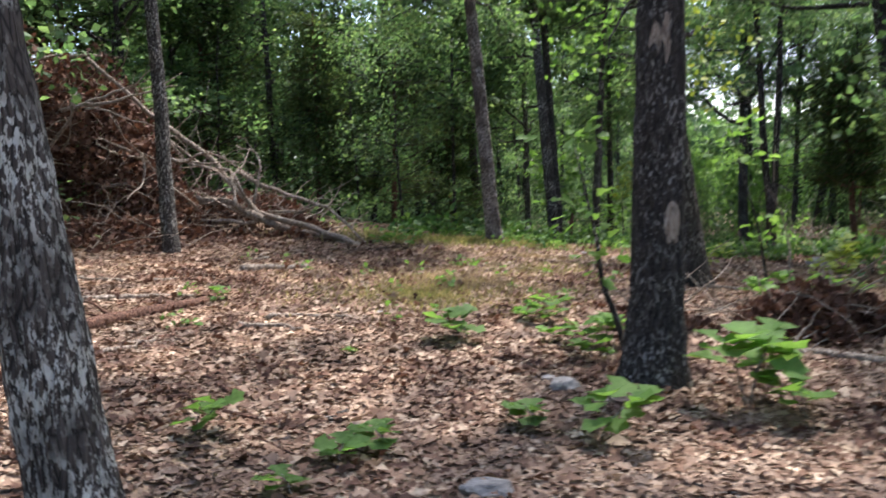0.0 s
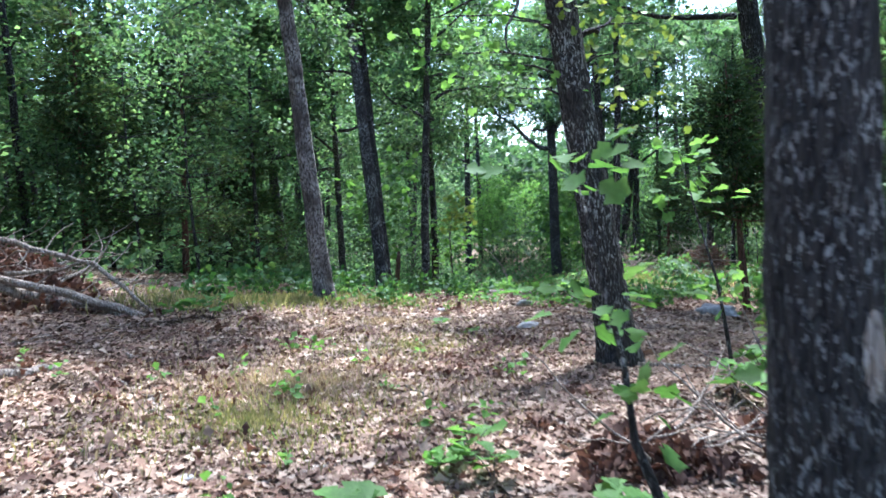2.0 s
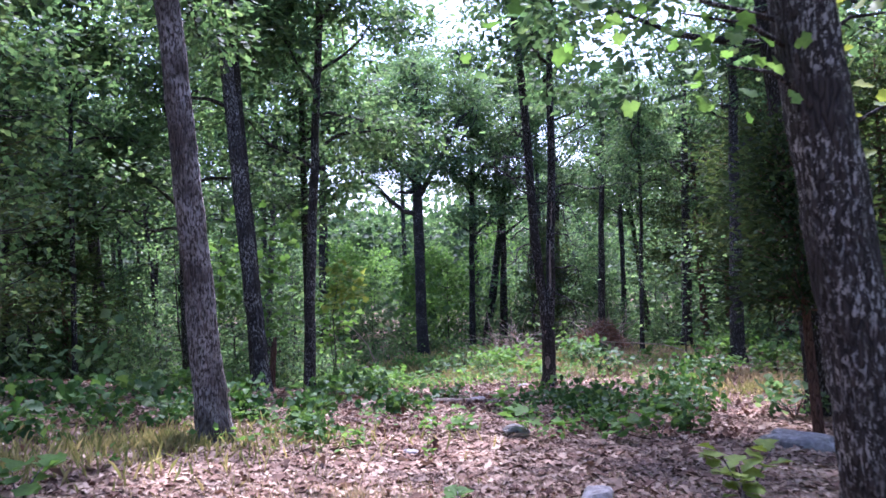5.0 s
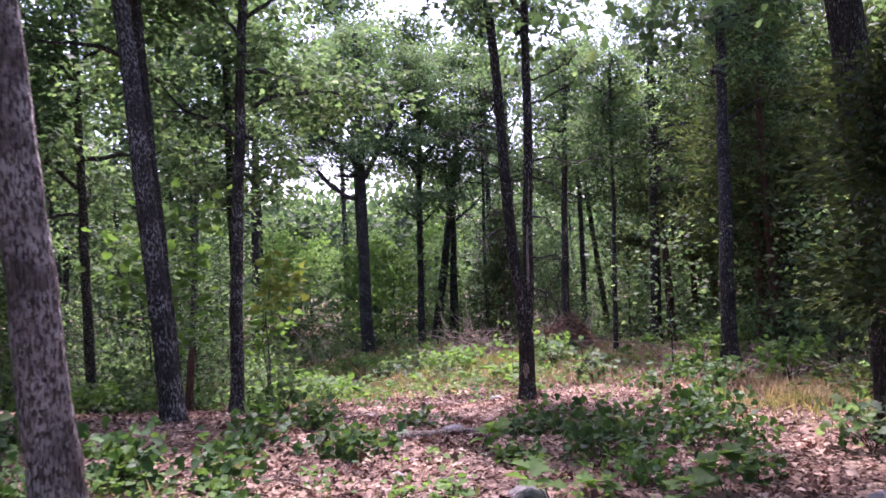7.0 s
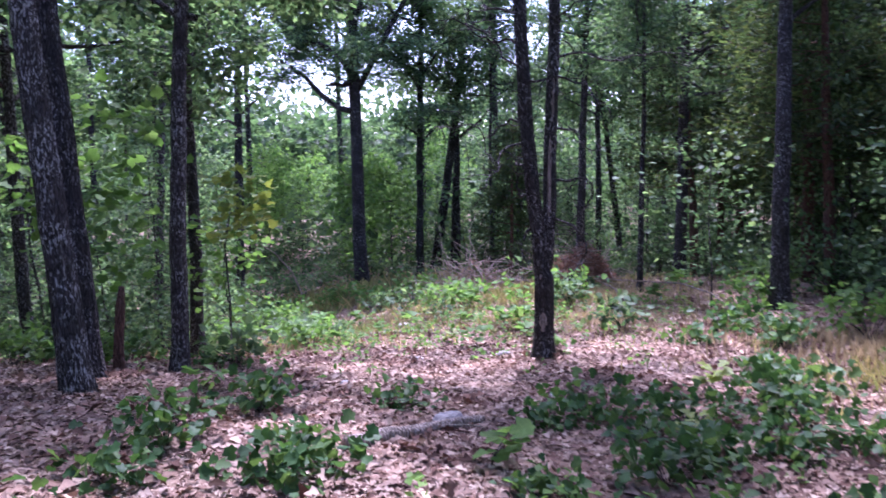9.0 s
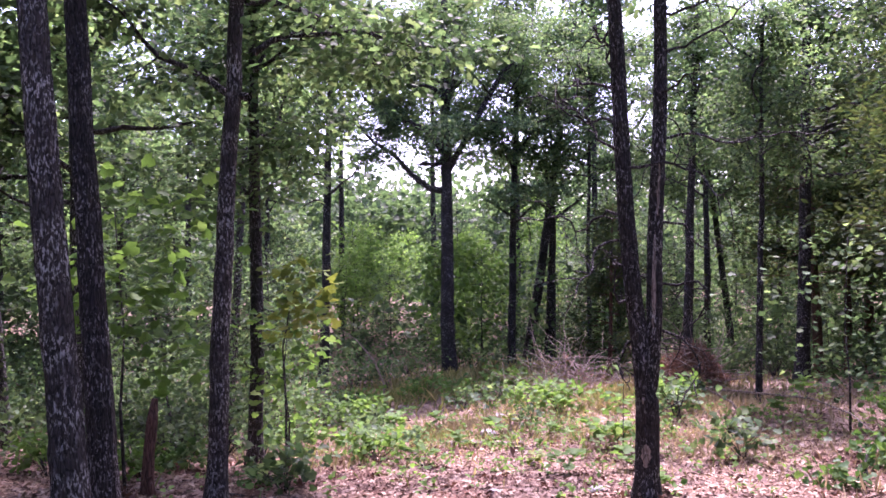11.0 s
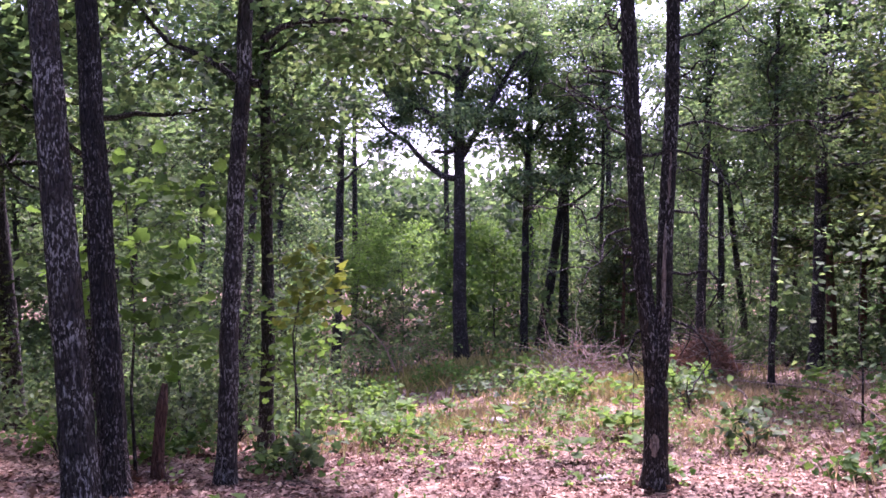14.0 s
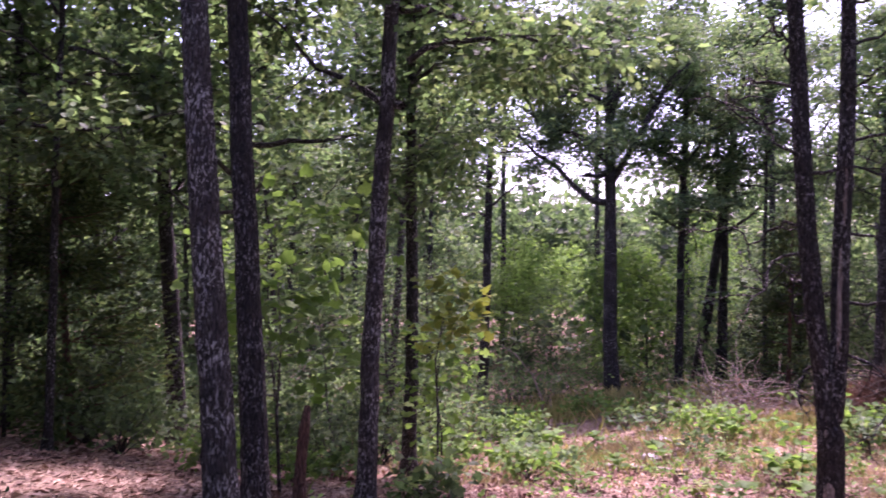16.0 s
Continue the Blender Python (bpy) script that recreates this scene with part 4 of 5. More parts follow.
for x, y, k, s in [(5.0, 11.18, 0, 1.3), (4.75, 10.73, 0, 0.9), (3.89, 12.48, 0, 1.0), (3.72, 12.32, 1, 1.0), (5.23, 27.25, 1, 1.2), (8.62, 26.08, 1, 1.2), (6.0, 16.99, 1, 1.0), (7.15, 18.01, 1, 1.3)]:
    put(yellow[k], x, y, x * 5 + y, s)
bushes = [shrub(340 + k, r_, h * 1.2, int(c_ * 0.75), 0.128, LEAF_DARK, "low clump of dark green oak sprouts", "bush", OAK * [1.1, 1, 1.2], OAK_F, "oak_bush", "oak sprout clumps", 0.6) for k, (r_, h, c_) in enumerate([(0.38, 0.36, 150), (0.5, 0.45, 220), (0.3, 0.3, 100)])]
for x, y, k, s in [(3.3, 17.17, 0, 1.0), (3.59, 17.28, 2, 1.1), (5.84, 17.8, 1, 0.95), (5.39, 17.73, 0, 0.9), (5.19, 16.29, 1, 0.9), (5.69, 16.57, 0, 1.0), (4.87, 15.43, 1, 0.8), (6.32, 17.3, 1, 0.9), (6.22, 16.33, 0, 0.9), (6.83, 16.93, 1, 1.0), (7.64, 17.42, 1, 1.1),
                   (6.64, 16.19, 0, 1.0), (5.74, 15.16, 0, 1.0), (2.44, 17.44, 2, 1.0), (3.59, 17.93, 2, 0.7), (1.86, 15.33, 0, 0.8)] + [
    (2.85, 18.13, 1, 1.0), (3.68, 19.06, 1, 1.0), (9.4, 20.32, 2, 1.2), (3.46, 24.6, 1, 1.1), (8.17, 18.27, 0, 1.1), (9.87, 19.47, 1, 1.2),
                   (5.79, 17.12, 2, 1.0), (4.41, 16.34, 2, 0.8), (1.49, 16.43, 1, 1.1), (0.33, 16.2, 1, 1.2), (-0.4, 15.58, 0, 1.2), (2.11, 16.14, 0, 1.1), (4.78, 18.78, 2, 1.0), (10.55, 20.73, 1, 1.2), (4.23, 23.09, 0, 1.0), (2.45, 24.88, 1, 1.2)]:
    put(bushes[k], x, y, x * 9 + y * 2, s * 0.64)
mid = [shrub(360 + k, r_, h, c_, 0.11, LEAF_BRIGHT if k == 0 else LEAF, "mid-green broad-leaved bush on the forest floor", "bush", OAK, OAK_F, "broadleaf_bush", "bushes on the forest floor", 0.7) for k, (r_, h, c_) in enumerate([(0.5, 0.8, 200), (0.4, 0.5, 130)])]
for x, y, k, s in [(6.07, 25.34, 1, 1.1), (6.61, 25.43, 1, 0.8), (2.37, 27.98, 0, 1.2), (3.06, 32.15, 1, 1.3), (2.05, 24.27, 0, 1.0), (8.94, 26.22, 1, 0.9), (10.13, 28.35, 0, 1.0), (14.13, 23.38, 0, 1.2), (12.5, 22.33, 0, 1.1), (11.12, 19.21, 0, 1.3), (9.12, 16.09, 0, 1.1), (9.83, 14.73, 1, 1.4), (7.33, 15.32, 1, 1.1), (6.01, 12.53, 0, 1.0),
                   (5.96, 11.49, 1, 1.2), (6.94, 12.78, 0, 1.2), (5.58, 34.49, 0, 1.2), (7.79, 33.17, 1, 1.4), (10.0, 31.93, 0, 1.2), (11.03, 31.47, 0, 1.4), (14.08, 29.11, 0, 1.0), (9.67, 30.66, 1, 1.2), (11.4, 30.54, 1, 1.3), (5.9, 24.4, 0, 0.95)]:
    put(mid[k], x, y, x * 3 + y * 8, s * 0.8)
rs = np.random.RandomState(91)
for k in range(10):
    x, y = rs.uniform(-0.8, 1.7), rs.uniform(16.0, 20.5)
    put([bushes[1], bushes[2], bushes[0]][k % 3], x, y, k * 1.7, rs.uniform(0.4, 0.7))
for k in range(60):
    ahead, side = rs.uniform(8, 22), rs.uniform(-4, 6)
    put([bright[1], bright[3], mid[1], yellow[1], mid[0], bright[0]][k % 6], 3 + 0.37 * ahead + 0.93 * side, 14.3 + 0.93 * ahead - 0.37 * side, k * 1.3, rs.uniform(0.55, 1.1))
for o in bright + yellow + bushes + mid:
    drop(o)


def leafy_sapling(x, y, path, tuft, n_, size, mat, label, r0=0.014):
    """A thin crooked stem with a tuft of broad leaves."""
    rs = np.random.RandomState(int(x * 100 + y * 7))
    e = thing("oak_sapling", x, y, gz(x, y), label, "sapling")
    tubes_mesh("stem", [tube(path, np.linspace(r0, 0.004, len(path)), 8, 0.06, 2)], BARK, e)
    for c0, sp in tuft:
        p, a = clump_points(rs, np.array([c0]), np.array(sp), n_)
        leaves_mesh("foliage", p, a * [1, 1, 0.5], rs.uniform(0.7, 1.25, n_) * size, rs, mat, e, OAK * [1.1, 1, 1.2], OAK_F, 0.65)
    return e


leafy_sapling(1.92, 7.2, [(0, 0, -0.1), (-0.08, 0, 0.25), (-0.17, 0.02, 0.5), (-0.2, 0.02, 0.8), (-0.27, 0.03, 1.15), (-0.33, 0.04, 1.45)], [((-0.12, 0, 0.75), (0.1, 0.1, 0.12)), ((-0.28, 0.05, 1.05), (0.12, 0.1, 0.05)), ((-0.36, 0.05, 1.5), (0.13, 0.12, 0.06))], 16, 0.1, LEAF_BRIGHT, "crooked oak sapling with bright leaves beside a thick trunk", 0.026)
leafy_sapling(3.84, 10.06, [(0, 0, -0.1), (-0.06, 0, 0.4), (-0.12, 0, 0.8), (-0.25, 0.02, 1.3), (-0.36, 0.03, 1.75)], [((-0.05, 0, 0.75), (0.1, 0.1, 0.07)), ((-0.3, 0, 1.42), (0.16, 0.13, 0.05)), ((-0.42, 0, 1.62), (0.18, 0.14, 0.06)), ((-0.36, 0, 1.78), (0.14, 0.12, 0.05))], 17, 0.105, LEAF_BRIGHT, "slender sapling with a spread of large bright leaves", 0.02)
leafy_sapling(8.52, 22.76, [(0, 0, -0.1), (0.01, 0, 0.4), (0.03, 0, 0.9)], [((0, 0, 0.8), (0.22, 0.22, 0.16)), ((0, 0, 0.45), (0.25, 0.25, 0.14))], 40, 0.1, LEAF_BRIGHT, "thin green sapling with small leaves", 0.01)
# sun on this young oak is put into its yellow leaf colour
leafy_sapling(4.6, 23.8, [(0, 0, -0.1), (0.02, 0, 0.8), (0.0, 0.02, 1.5), (0.1, 0, 2.0), (0.2, -0.1, 2.4)],
              [((0.22, -0.11, 2.35), (0.14, 0.14, 0.1)), ((0.3, -0.2, 1.95), (0.16, 0.16, 0.1)), ((0.0, -0.02, 1.75), (0.17, 0.17, 0.11)), ((0.36, -0.1, 2.15), (0.13, 0.15, 0.1))], 40, 0.13, LEAF_YELLOW_LIT, "young oak with sunlit yellow-green leaves", 0.018)
leafy_sapling(4.75, 24.5, [(0, 0, -0.1), (0.03, 0, 0.6), (-0.03, 0.02, 1.2), (0.05, 0, 1.9)],
              [((0.1, 0, 0.9), (0.24, 0.22, 0.14)), ((-0.1, 0, 1.3), (0.24, 0.22, 0.14)), ((0.2, -0.05, 1.6), (0.22, 0.22, 0.13)), ((0.0, 0.1, 1.9), (0.2, 0.2, 0.12))], 60, 0.12, LEAF_BRIGHT, "bushy young oak with mid-green leaves", 0.016)
leafy_sapling(2.85, 22.9, [(0, 0, -0.1), (-0.03, 0, 0.8), (0.02, 0.02, 1.5), (-0.05, 0, 2.9)],
              [((0.18, -0.25, 2.1), (0.3, 0.25, 0.16)), ((-0.23, -0.1, 1.95), (0.28, 0.25, 0.16)), ((0.0, -0.2, 1.6), (0.3, 0.25, 0.16)), ((0.54, 0.68, 2.6), (0.32, 0.3, 0.16)), ((-0.37, 0, 2.4), (0.28, 0.25, 0.16)), ((0.27, 0.78, 1.2), (0.35, 0.3, 0.18)), ((0.3, 0.1, 2.9), (0.35, 0.3, 0.18))], 52, 0.145, LEAF_BRIGHT, "young oak with broad dull green leaves", 0.02)
leafy_sapling(11.8, 22.4, [(0, 0, -0.1), (0.02, 0, 0.7), (-0.04, 0, 1.4), (0.05, 0, 2.6)], [((0.0, 0, 0.8), (0.5, 0.5, 0.22)), ((0.2, 0.1, 1.4), (0.5, 0.5, 0.25)), ((-0.1, 0, 1.9), (0.45, 0.45, 0.25)), ((0.1, 0, 2.4), (0.4, 0.4, 0.22))], 110, 0.09, LEAF, "leafy oak sapling with dense small leaves", 0.018)

# cedar boughs before the stout oak
for x, y, h, r_, seed, bare_ in [(8.5, 13.4, 3.2, 1.1, 401, 0.1), (8.9, 15.4, 4.2, 1.5, 402, 0.1), (9.9, 14.2, 5.0, 1.6, 404, 0.1), (6.55, 14.3, 3.3, 0.95, 405, 0.36)]:
    e = cedar(seed, h, r_, 95, "young olive-green cedar with feathery boughs", (0.05, 0.11), 3.0, bare_)
    e.matrix_basis = Matrix.Translation((x, y, gz(x, y)))

# ---- fallen wood, stones and heaps ----


def log(x0, y0, x1, y1, r0, r1, label, name="fallen_log", bend=0.06, lift=0.6, mat=DEAD, seed=0, twigs=0):
    rs = np.random.RandomState(500 + seed)
    e = thing(name, x0, y0, gz(x0, y0), label, "log" if r0 > 0.03 else "stick")
    pts = []
    for q in np.linspace(0, 1, 12):
        x, y = x0 + (x1 - x0) * q + rs.normal(0, bend * 0.4), y0 + (y1 - y0) * q + rs.normal(0, bend * 0.4)
        pts.append((x - x0, y - y0, gz(x, y) - gz(x0, y0) + (r0 + (r1 - r0) * q) * lift))
    tubes_mesh("wood", [tube(pts, np.linspace(r0, r1, 12), 14, 0.07, seed)], mat, e)
    for k in range(twigs):
        p = np.array(pts[2 + int(rs.rand() * 8)])
        tubes_mesh("twig", [tube(crooked(rs, p, [rs.normal(), rs.normal(), 0.35], rs.uniform(0.2, 0.5), 6, 0.25, 0.08), np.linspace(r1 * 0.6, 0.003, 7), 5)], mat, e)
    return e


log(-2.41, 7.1, -1.63, 8.83, 0.065, 0.04, "long weathered fallen limb in the leaf litter", seed=1, twigs=2, mat=BARK_RED)
log(-1.85, 10.84, -1.12, 11.2, 0.05, 0.035, "short grey crooked log on the leaves", seed=2, bend=0.1)
log(-2.66, 8.65, -1.77, 9.13, 0.035, 0.02, "pale broken branch lying on leaves", "fallen_branch", seed=3, twigs=1)
log(-3.1, 5.45, -1.51, 6.3, 0.05, 0.035, "old limb half sunk in leaves", seed=4, mat=BARK_RED)
log(3.83, 17.59, 5.05, 18.08, 0.055, 0.035, "pale barkless limb lying among leaves", seed=5, twigs=1)
log(7.34, 25.58, 8.0, 24.46, 0.05, 0.035, "short pale log on the forest floor", seed=6)
log(3.69, 22.56, 4.91, 21.28, 0.02, 0.008, "thin dark fallen branch by the oaks", "fallen_branch", seed=7, mat=BARK, twigs=4)
log(2.75, 7.8, 3.72, 6.95, 0.04, 0.03, "weathered root-like limb on the ground", seed=8, twigs=2)
log(3.41, 10.78, 4.36, 10.53, 0.025, 0.012, "thin broken branch at an oak's foot", "fallen_branch", seed=9, twigs=3)
log(3.06, 32.73, 6.24, 31.44, 0.05, 0.03, "fallen limb half hidden by plants", seed=10)
log(5.22, 35.17, 9.23, 32.76, 0.07, 0.04, "dead limb on the far forest floor", seed=11, twigs=5)
rs = np.random.RandomState(51)
for k in range(34):
    x, y = rs.uniform(-3, 4.5), rs.uniform(4, 14)
    if k > 20:
        x, y = rs.uniform(3, 11), rs.uniform(16, 26)
    a, ln = rs.uniform(0, 6.28), rs.uniform(0.2, 0.7)
    log(x, y, x + math.cos(a) * ln, y + math.sin(a) * ln, 0.011, 0.005, "thin dark twig on the leaf litter", "fallen_twig", 0.05, 1.2, [BARK, DEAD][k % 2], 20 + k)

# bits of broken twig, too many to count
rs = np.random.RandomState(57)
bits = []
for k in range(900):
    x, y = (rs.uniform(-3.5, 4.5), rs.uniform(3.5, 15)) if k < 500 else (rs.uniform(1.5, 12), rs.uniform(14.5, 28))
    a, ln = rs.uniform(0, 6.28), rs.uniform(0.06, 0.32)
    p0, p1 = (x, y, gz(x, y) + 0.012), (x + math.cos(a) * ln, y + math.sin(a) * ln, gz(x + math.cos(a) * ln, y + math.sin(a) * ln) + rs.uniform(0.01, 0.05))
    mid_ = tuple((u + w) / 2 + rs.normal(0, 0.012) for u, w in zip(p0, p1))
    bits.append(tube([p0, mid_, p1], [0.006, 0.005, 0.003], 4, close=False))
tagged(tubes_mesh("twig_litter", bits, BARK_RED, None), "broken brown twigs scattered over the leaves", "twigs", kind="stuff")
for k in range(16):
    x, y = rs.uniform(-3.2, -0.3), rs.uniform(5.5, 12.0)
    a, ln = rs.uniform(0, 6.28), rs.uniform(0.5, 1.3)
    log(x, y, x + math.cos(a) * ln, y + math.sin(a) * ln, rs.uniform(0.014, 0.026), 0.008, "pale broken branch with side twigs on leaves", "fallen_branch", 0.1, 1.1, [DEAD, BARK_RED][k % 2], 80 + k, 2)

# arching pale branch and the bent stick
for x, y, pts, r0, label in [(10.9, 23.2, [(0, 0, 0), (-0.1, 0.3, 0.35), (-0.3, 0.6, 0.52), (0.75, -0.3, 0.42), (0.6, -1.1, 0.36), (0.3, -1.9, 0.16), (-0.2, -2.5, 0.0)], 0.018, "arching pale dead branch over the grass"),
                             (8.7, 33.4, [(0, 0, -0.1), (0.03, 0, 0.6), (-0.2, 0.05, 1.2), (-0.6, 0.1, 1.7), (-0.95, 0.1, 1.95)], 0.035, "bent pale dead sapling stem")]:
    e = thing("dead_branch", x, y, gz(x, y), label, "branch")
    tubes_mesh("wood", [tube(pts, np.linspace(r0, 0.008, len(pts)), 10, 0.05, 1)], DEAD, e)


def stone(x, y, sx, sy, sz, seed, label="pale flat stone set in the leaf litter"):
    rs = np.random.RandomState(600 + seed)
    bm = bmesh.new()
    bmesh.ops.create_icosphere(bm, subdivisions=3, radius=1)
    for v in bm.verts:
        k = 1 + 0.28 * noise.noise(v.co * 1.4 + Vector((seed, 0, 0))) + 0.1 * noise.noise(v.co * 4 + Vector((0, seed, 0)))
        v.co = Vector((v.co.x * sx * k, v.co.y * sy * k, max(-0.5, min(0.75, v.co.z)) * sz * k))
    me = bpy.data.meshes.new("stone")
    bm.to_mesh(me)
    bm.free()
    me.materials.append(ROCK)
    ob = new("stone", me)
    ob.matrix_basis = Matrix.Translation((x, y, gz(x, y) + sz * 0.25)) @ Matrix.Rotation(seed * 1.3, 4, "Z")
    return tagged(ob, label, "stone", "stones on the forest floor")


for k, (x, y, a, b_, c_) in enumerate([(0.94, 4.66, 0.11, 0.07, 0.05), (1.39, 6.27, 0.09, 0.08, 0.06), (1.31, 6.45, 0.05, 0.05, 0.03), (3.11, 12.97, 0.16, 0.1, 0.06), (3.79, 15.27, 0.13, 0.1, 0.07), (4.78, 18.09, 0.14, 0.1, 0.07), (8.23, 26.14, 0.2, 0.12, 0.08), (7.16, 21.16, 0.1, 0.07, 0.05),
                                     (3.36, 16.32, 0.06, 0.05, 0.03), (2.5, 14.64, 0.08, 0.06, 0.04), (2.84, 16.47, 0.05, 0.04, 0.03), (9.2, 27.78, 0.16, 0.12, 0.1), (0.0, 8.64, 0.05, 0.04, 0.02), (0.5, 8.25, 0.05, 0.04, 0.02), (6.25, 21.57, 0.07, 0.06, 0.04), (4.74, 20.02, 0.06, 0.05, 0.03), (6.15, 18.7, 0.06, 0.05, 0.03), (5.33, 19.84, 0.05, 0.04, 0.025)]):
    stone(x, y, a, b_, c_, k)
stone(5.87, 13.88, 0.38, 0.16, 0.12, 40, "long pale stone slab beside an oak's foot")

# broken snag
e = thing("snag", 3.04, 22.2, gz(3.04, 22.2), "short broken dead snag with dark crumbling wood", "stump")
tubes_mesh("wood", [tube([(0, 0, -0.15), (0.0, 0, 0.15), (0.02, 0, 0.4), (0.05, 0, 0.68), (0.08, 0, 0.9)], [0.085, 0.062, 0.056, 0.05, 0.028], 16, 0.14, 3)], BARK_RED, e)
e = thing("snag", 9.73, 20.36, gz(9.73, 20.36), "small charred stub among green sprouts", "stump")
tubes_mesh("wood", [tube([(0, 0, -0.1), (0.03, 0, 0.12), (0.1, 0, 0.26)], [0.06, 0.045, 0.02], 12, 0.16, 4)], BARK_DARK, e)


def heap(name, x, y, rx, ry, h, n_, size, mat, label, twigs, seed, twig_r=0.008, shape=RHOMB, twig_len=(0.4, 1.1)):
    """A loose heap of dead leaves and twigs."""
    rs = np.random.RandomState(seed)
    e = thing(name, x, y, gz(x, y), label, "brush pile")
    a, q = rs.uniform(0, 6.28, n_), np.sqrt(rs.rand(n_))
    lump = 1 + 0.25 * np.sin(3 * a + seed) + 0.15 * np.sin(7 * a)
    px, py = np.cos(a) * q * rx * lump, np.sin(a) * q * ry * lump
    pz = h * (1 - q ** 2.2) * rs.uniform(0.1, 1.0, n_) ** 0.5 * (1 + 0.25 * np.sin(px * 3 + seed) * np.cos(py * 4))
    p = np.stack([px, py, pz + ground_z(px + x, py + y) - gz(x, y)], -1)
    leaves_mesh("dead_leaves", p, rs.normal(0, 1, (n_, 3)), rs.uniform(0.6, 1.3, n_) * size, rs, mat, e, shape, RHOMB_F, 0.3)
    tw = []
    for k in range(twigs):
        b0 = p[rs.randint(n_)]
        tw.append(tube(crooked(rs, b0, [rs.normal(), rs.normal(), rs.uniform(-0.2, 0.7)], rs.uniform(*twig_len), 7, 0.2), np.linspace(twig_r * rs.uniform(0.6, 1.4), 0.003, 8), 5, close=False))
    tagged(tubes_mesh("twig", tw, DEAD, e), kind="stuff")
    return e


pile = heap("brush_pile", -5.75, 14.52, 2.3, 1.6, 2.7, 15000, 0.11, DEADLEAF, "tall brush pile of dead brown-leaved branches", 260, 701, 0.009, RHOMB, (0.5, 1.6))
heap("brush_pile", -3.22, 14.72, 1.9, 1.0, 0.7, 3500, 0.09, DEADLEAF, "low tangle of dead leaves and roots", 90, 702, 0.014, RHOMB, (0.5, 1.4))
heap("brush_pile", -4.26, 12.72, 1.6, 0.9, 0.35, 2500, 0.09, DEADLEAF, "scattered dead leaves and twigs before the brush pile", 60, 703, 0.01)
heap("needle_heap", 13.36, 27.88, 1.0, 0.8, 0.85, 6500, 0.12, NEEDLES, "rusty brown heap of dead cedar boughs", 110, 704, 0.009, SPRAY, (0.6, 1.5))
heap("dry_brush", 11.63, 29.66, 1.1, 0.8, 0.8, 420, 0.09, NEEDLES, "tangle of dry pale twigs", 170, 705, 0.009, SPRAY, (0.6, 1.5))
heap("root_mound", 3.61, 8.19, 0.75, 0.6, 0.34, 2600, 0.08, DEADLEAF, "uprooted mound of dark roots and dead leaves", 50, 706, 0.012)
heap("root_mound", 2.34, 8.35, 0.4, 0.35, 0.18, 900, 0.07, DEADLEAF, "small heap of dark dead leaves", 14, 707, 0.008)

# uprooted tree across the end of the brush pile
DEAD_RUNS = [
    (0.05, [(-2.3, 2.78), (-1.58, 2.07), (-1.06, 1.64), (-0.54, 1.21), (-0.16, 0.79), (0.13, 0.36), (0.98, 0.12), (1.74, -0.21)]),
    (0.03, [(-1.49, 1.97), (-1.11, 1.45), (-0.73, 1.12), (-0.25, 1.02), (-0.02, 0.6)]),
    (0.03, [(-1.44, 1.21), (-0.92, 1.17), (-0.44, 1.02), (-0.16, 0.74), (0.13, 0.31)]),
    (0.035, [(-0.16, 1.02), (0.32, 0.74), (0.79, 0.55), (1.17, 0.41), (1.55, 0.12), (1.79, -0.16)]),
    (0.05, [(-1.49, 0.45), (-0.92, 0.28), (-0.35, 0.26), (0.13, 0.22)]),
    (0.04, [(-1.3, -0.12), (-0.73, -0.07), (-0.16, -0.12), (0.6, -0.07)]),
    (0.03, [(-3.63, 0.88), (-3.1, 1.17), (-2.53, 1.4), (-2.15, 1.74), (-2.06, 2.16)])] + [
    (0.065, [(0.03, 0.36), (0.6, 0.07), (1.17, -0.02), (1.65, -0.23)]),
    (0.06, [(-0.82, 0.6), (-0.35, 0.55), (0.08, 0.34)]),
    (0.025, [(0.32, 0.36), (0.79, 0.34), (1.12, 0.43)]),
    (0.035, [(-1.39, 0.17), (-0.92, 0.07), (-0.44, 0.22), (-0.06, 0.26)]),
    (0.03, [(-1.2, 1.26), (-1.16, 0.83), (-1.01, 0.45)]),
    (0.02, [(-3.58, 1.55), (-3.29, 1.78), (-3.01, 1.88)]),
    (0.03, [(-2.15, 2.83), (-2.82, 2.88), (-3.29, 2.78)]),
    (0.02, [(-0.59, -0.31), (-0.25, 0.07), (-0.06, 0.17)]),
]
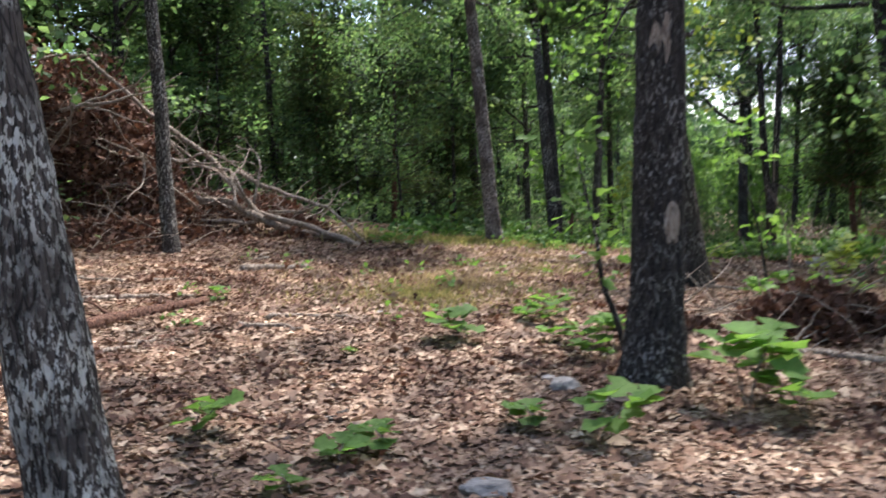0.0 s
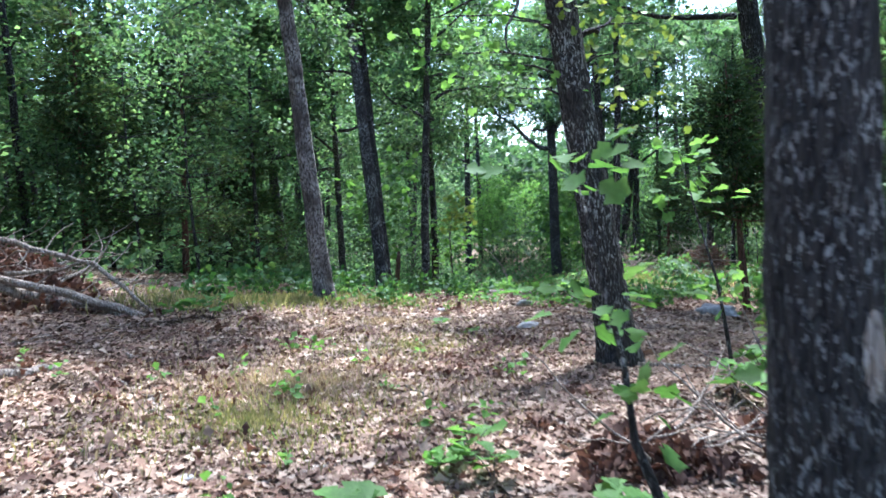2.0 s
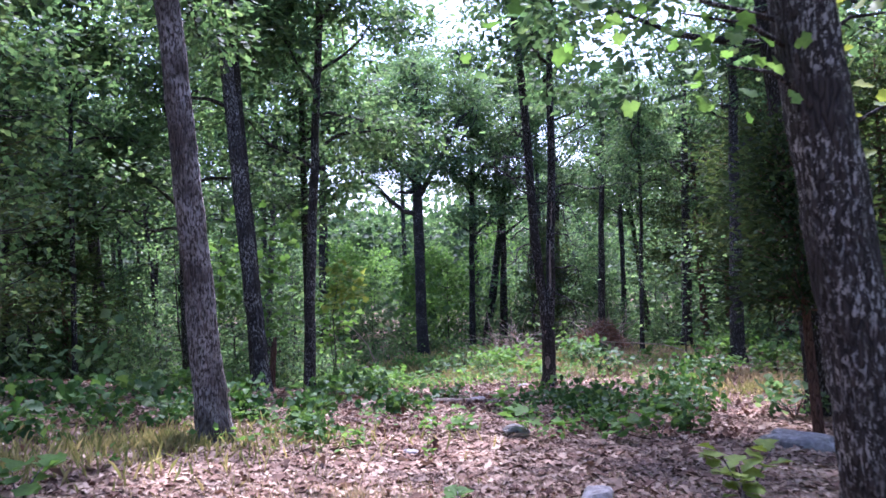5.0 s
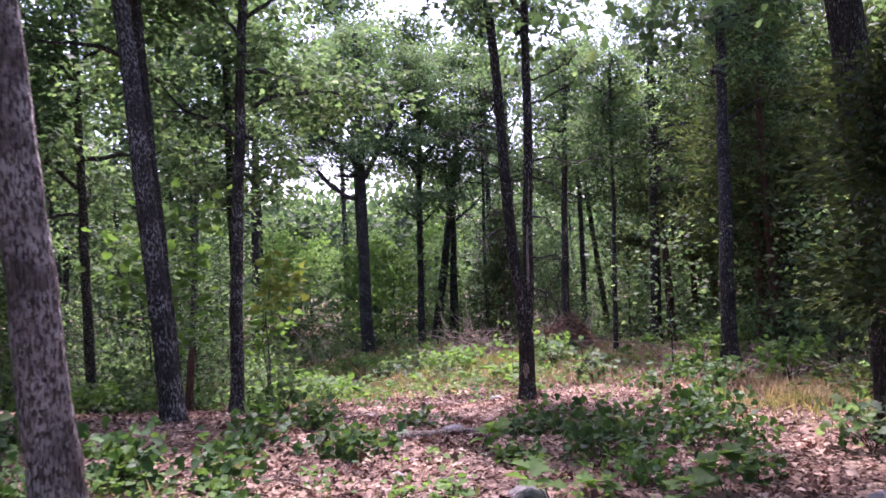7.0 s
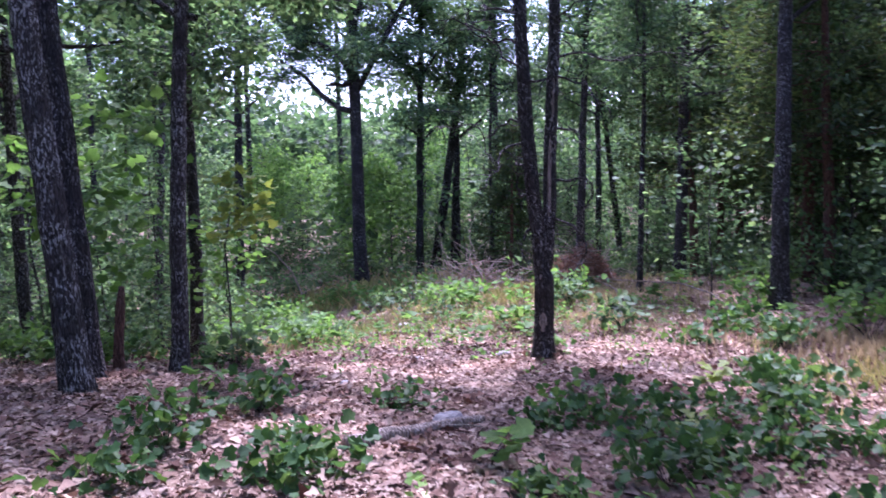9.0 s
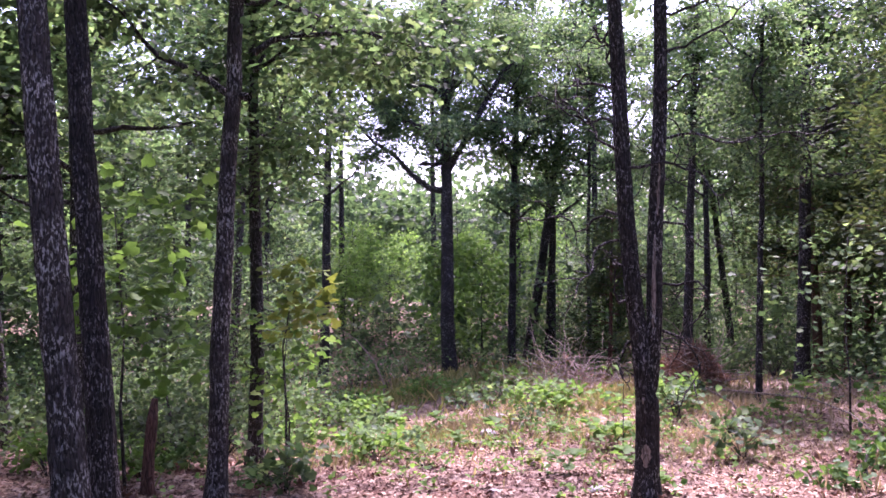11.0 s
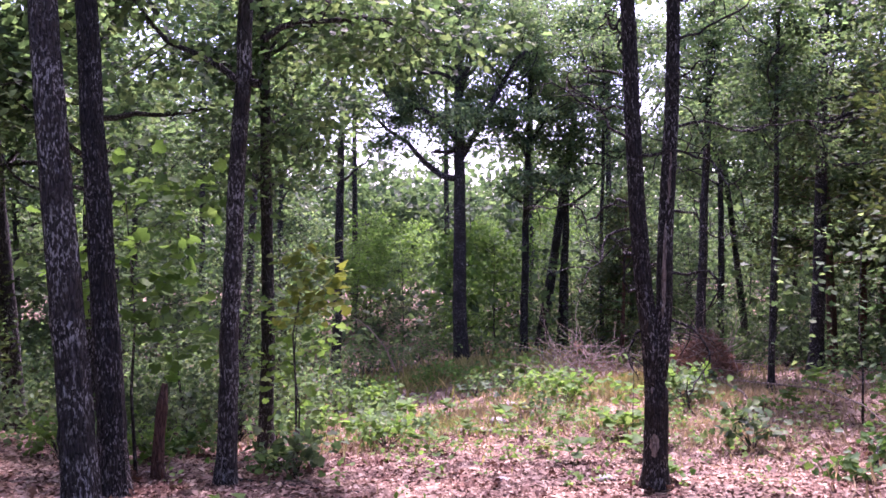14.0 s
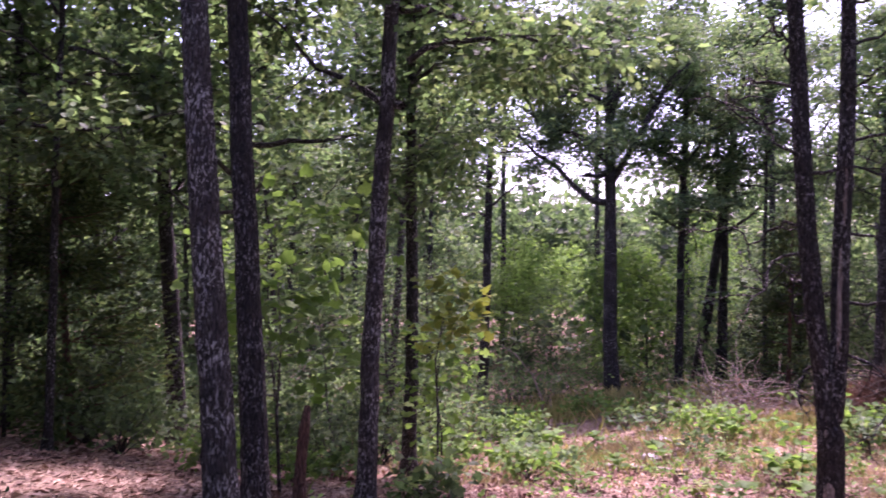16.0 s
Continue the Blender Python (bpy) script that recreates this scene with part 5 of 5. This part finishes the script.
rs = np.random.RandomState(63)
for k in range(26):
    x, y, z = -5.6 + rs.uniform(-1.6, 3.6), 13.1 + rs.uniform(-0.5, 0.9), rs.uniform(0.15, 1.0)
    z *= 2.2 * max(0.25, 1 - abs(x + 5.6) / 4.2)
    run = crooked(rs, (x, y, z), (rs.normal(0.5, 0.8), rs.normal(-0.1, 0.3), rs.normal(0, 0.55)), rs.uniform(0.7, 1.9), 10, 0.22, 0.03)
    run = [(p[0] + 5.75, p[1] - 14.52, max(p[2], 0.03)) for p in run]
    limb = add_limb(pile, run, rs.uniform(0.014, 0.034), DEAD, "branch", 0.006)
    twigs = [tube(crooked(rs, run[j], rs.normal(0, 1, 3), rs.uniform(0.2, 0.5), 5, 0.3), np.linspace(0.008, 0.002, 6), 4, close=False) for j in (4, 6, 8)]
    tagged(tubes_mesh("twig", twigs, DEAD, limb), kind="stuff")

e = thing("uprooted_tree", -2.65, 13.9, 0.55, "grey bare limbs of an uprooted dead tree", "dead tree")
rs = np.random.RandomState(61)
for r0, run in DEAD_RUNS:
    r0 *= 0.78
    pts = [np.array([a, rs.normal(0, 0.12) - (0.9 if run[0][0] < -2.2 and run[-1][0] < -2 else 0), c_]) for a, c_ in run]
    fine_pts = [pts[0]]
    for a, b_ in zip(pts, pts[1:]):
        fine_pts += [a + (b_ - a) * q + rs.normal(0, 0.015, 3) for q in (0.33, 0.66)] + [b_]
    limb = tubes_mesh("limb", [tube(fine_pts, np.linspace(r0 * 0.8, r0 * 1.3, len(fine_pts)) if run[0][0] < -1 and run[0][1] > 0.8 else np.linspace(r0 * 1.4, r0 * 0.7, len(fine_pts)), 10, 0.08, 6)], DEAD, e)
    tw = [tube(crooked(rs, fine_pts[k], rs.normal(0, 1, 3) + [0, 0, 0.2], rs.uniform(0.3, 0.8), 7, 0.25), np.linspace(0.012, 0.003, 8), 5, close=False) for k in range(1, len(fine_pts) - 1, 2)]
    tagged(tubes_mesh("twig", tw, DEAD, limb), kind="stuff")
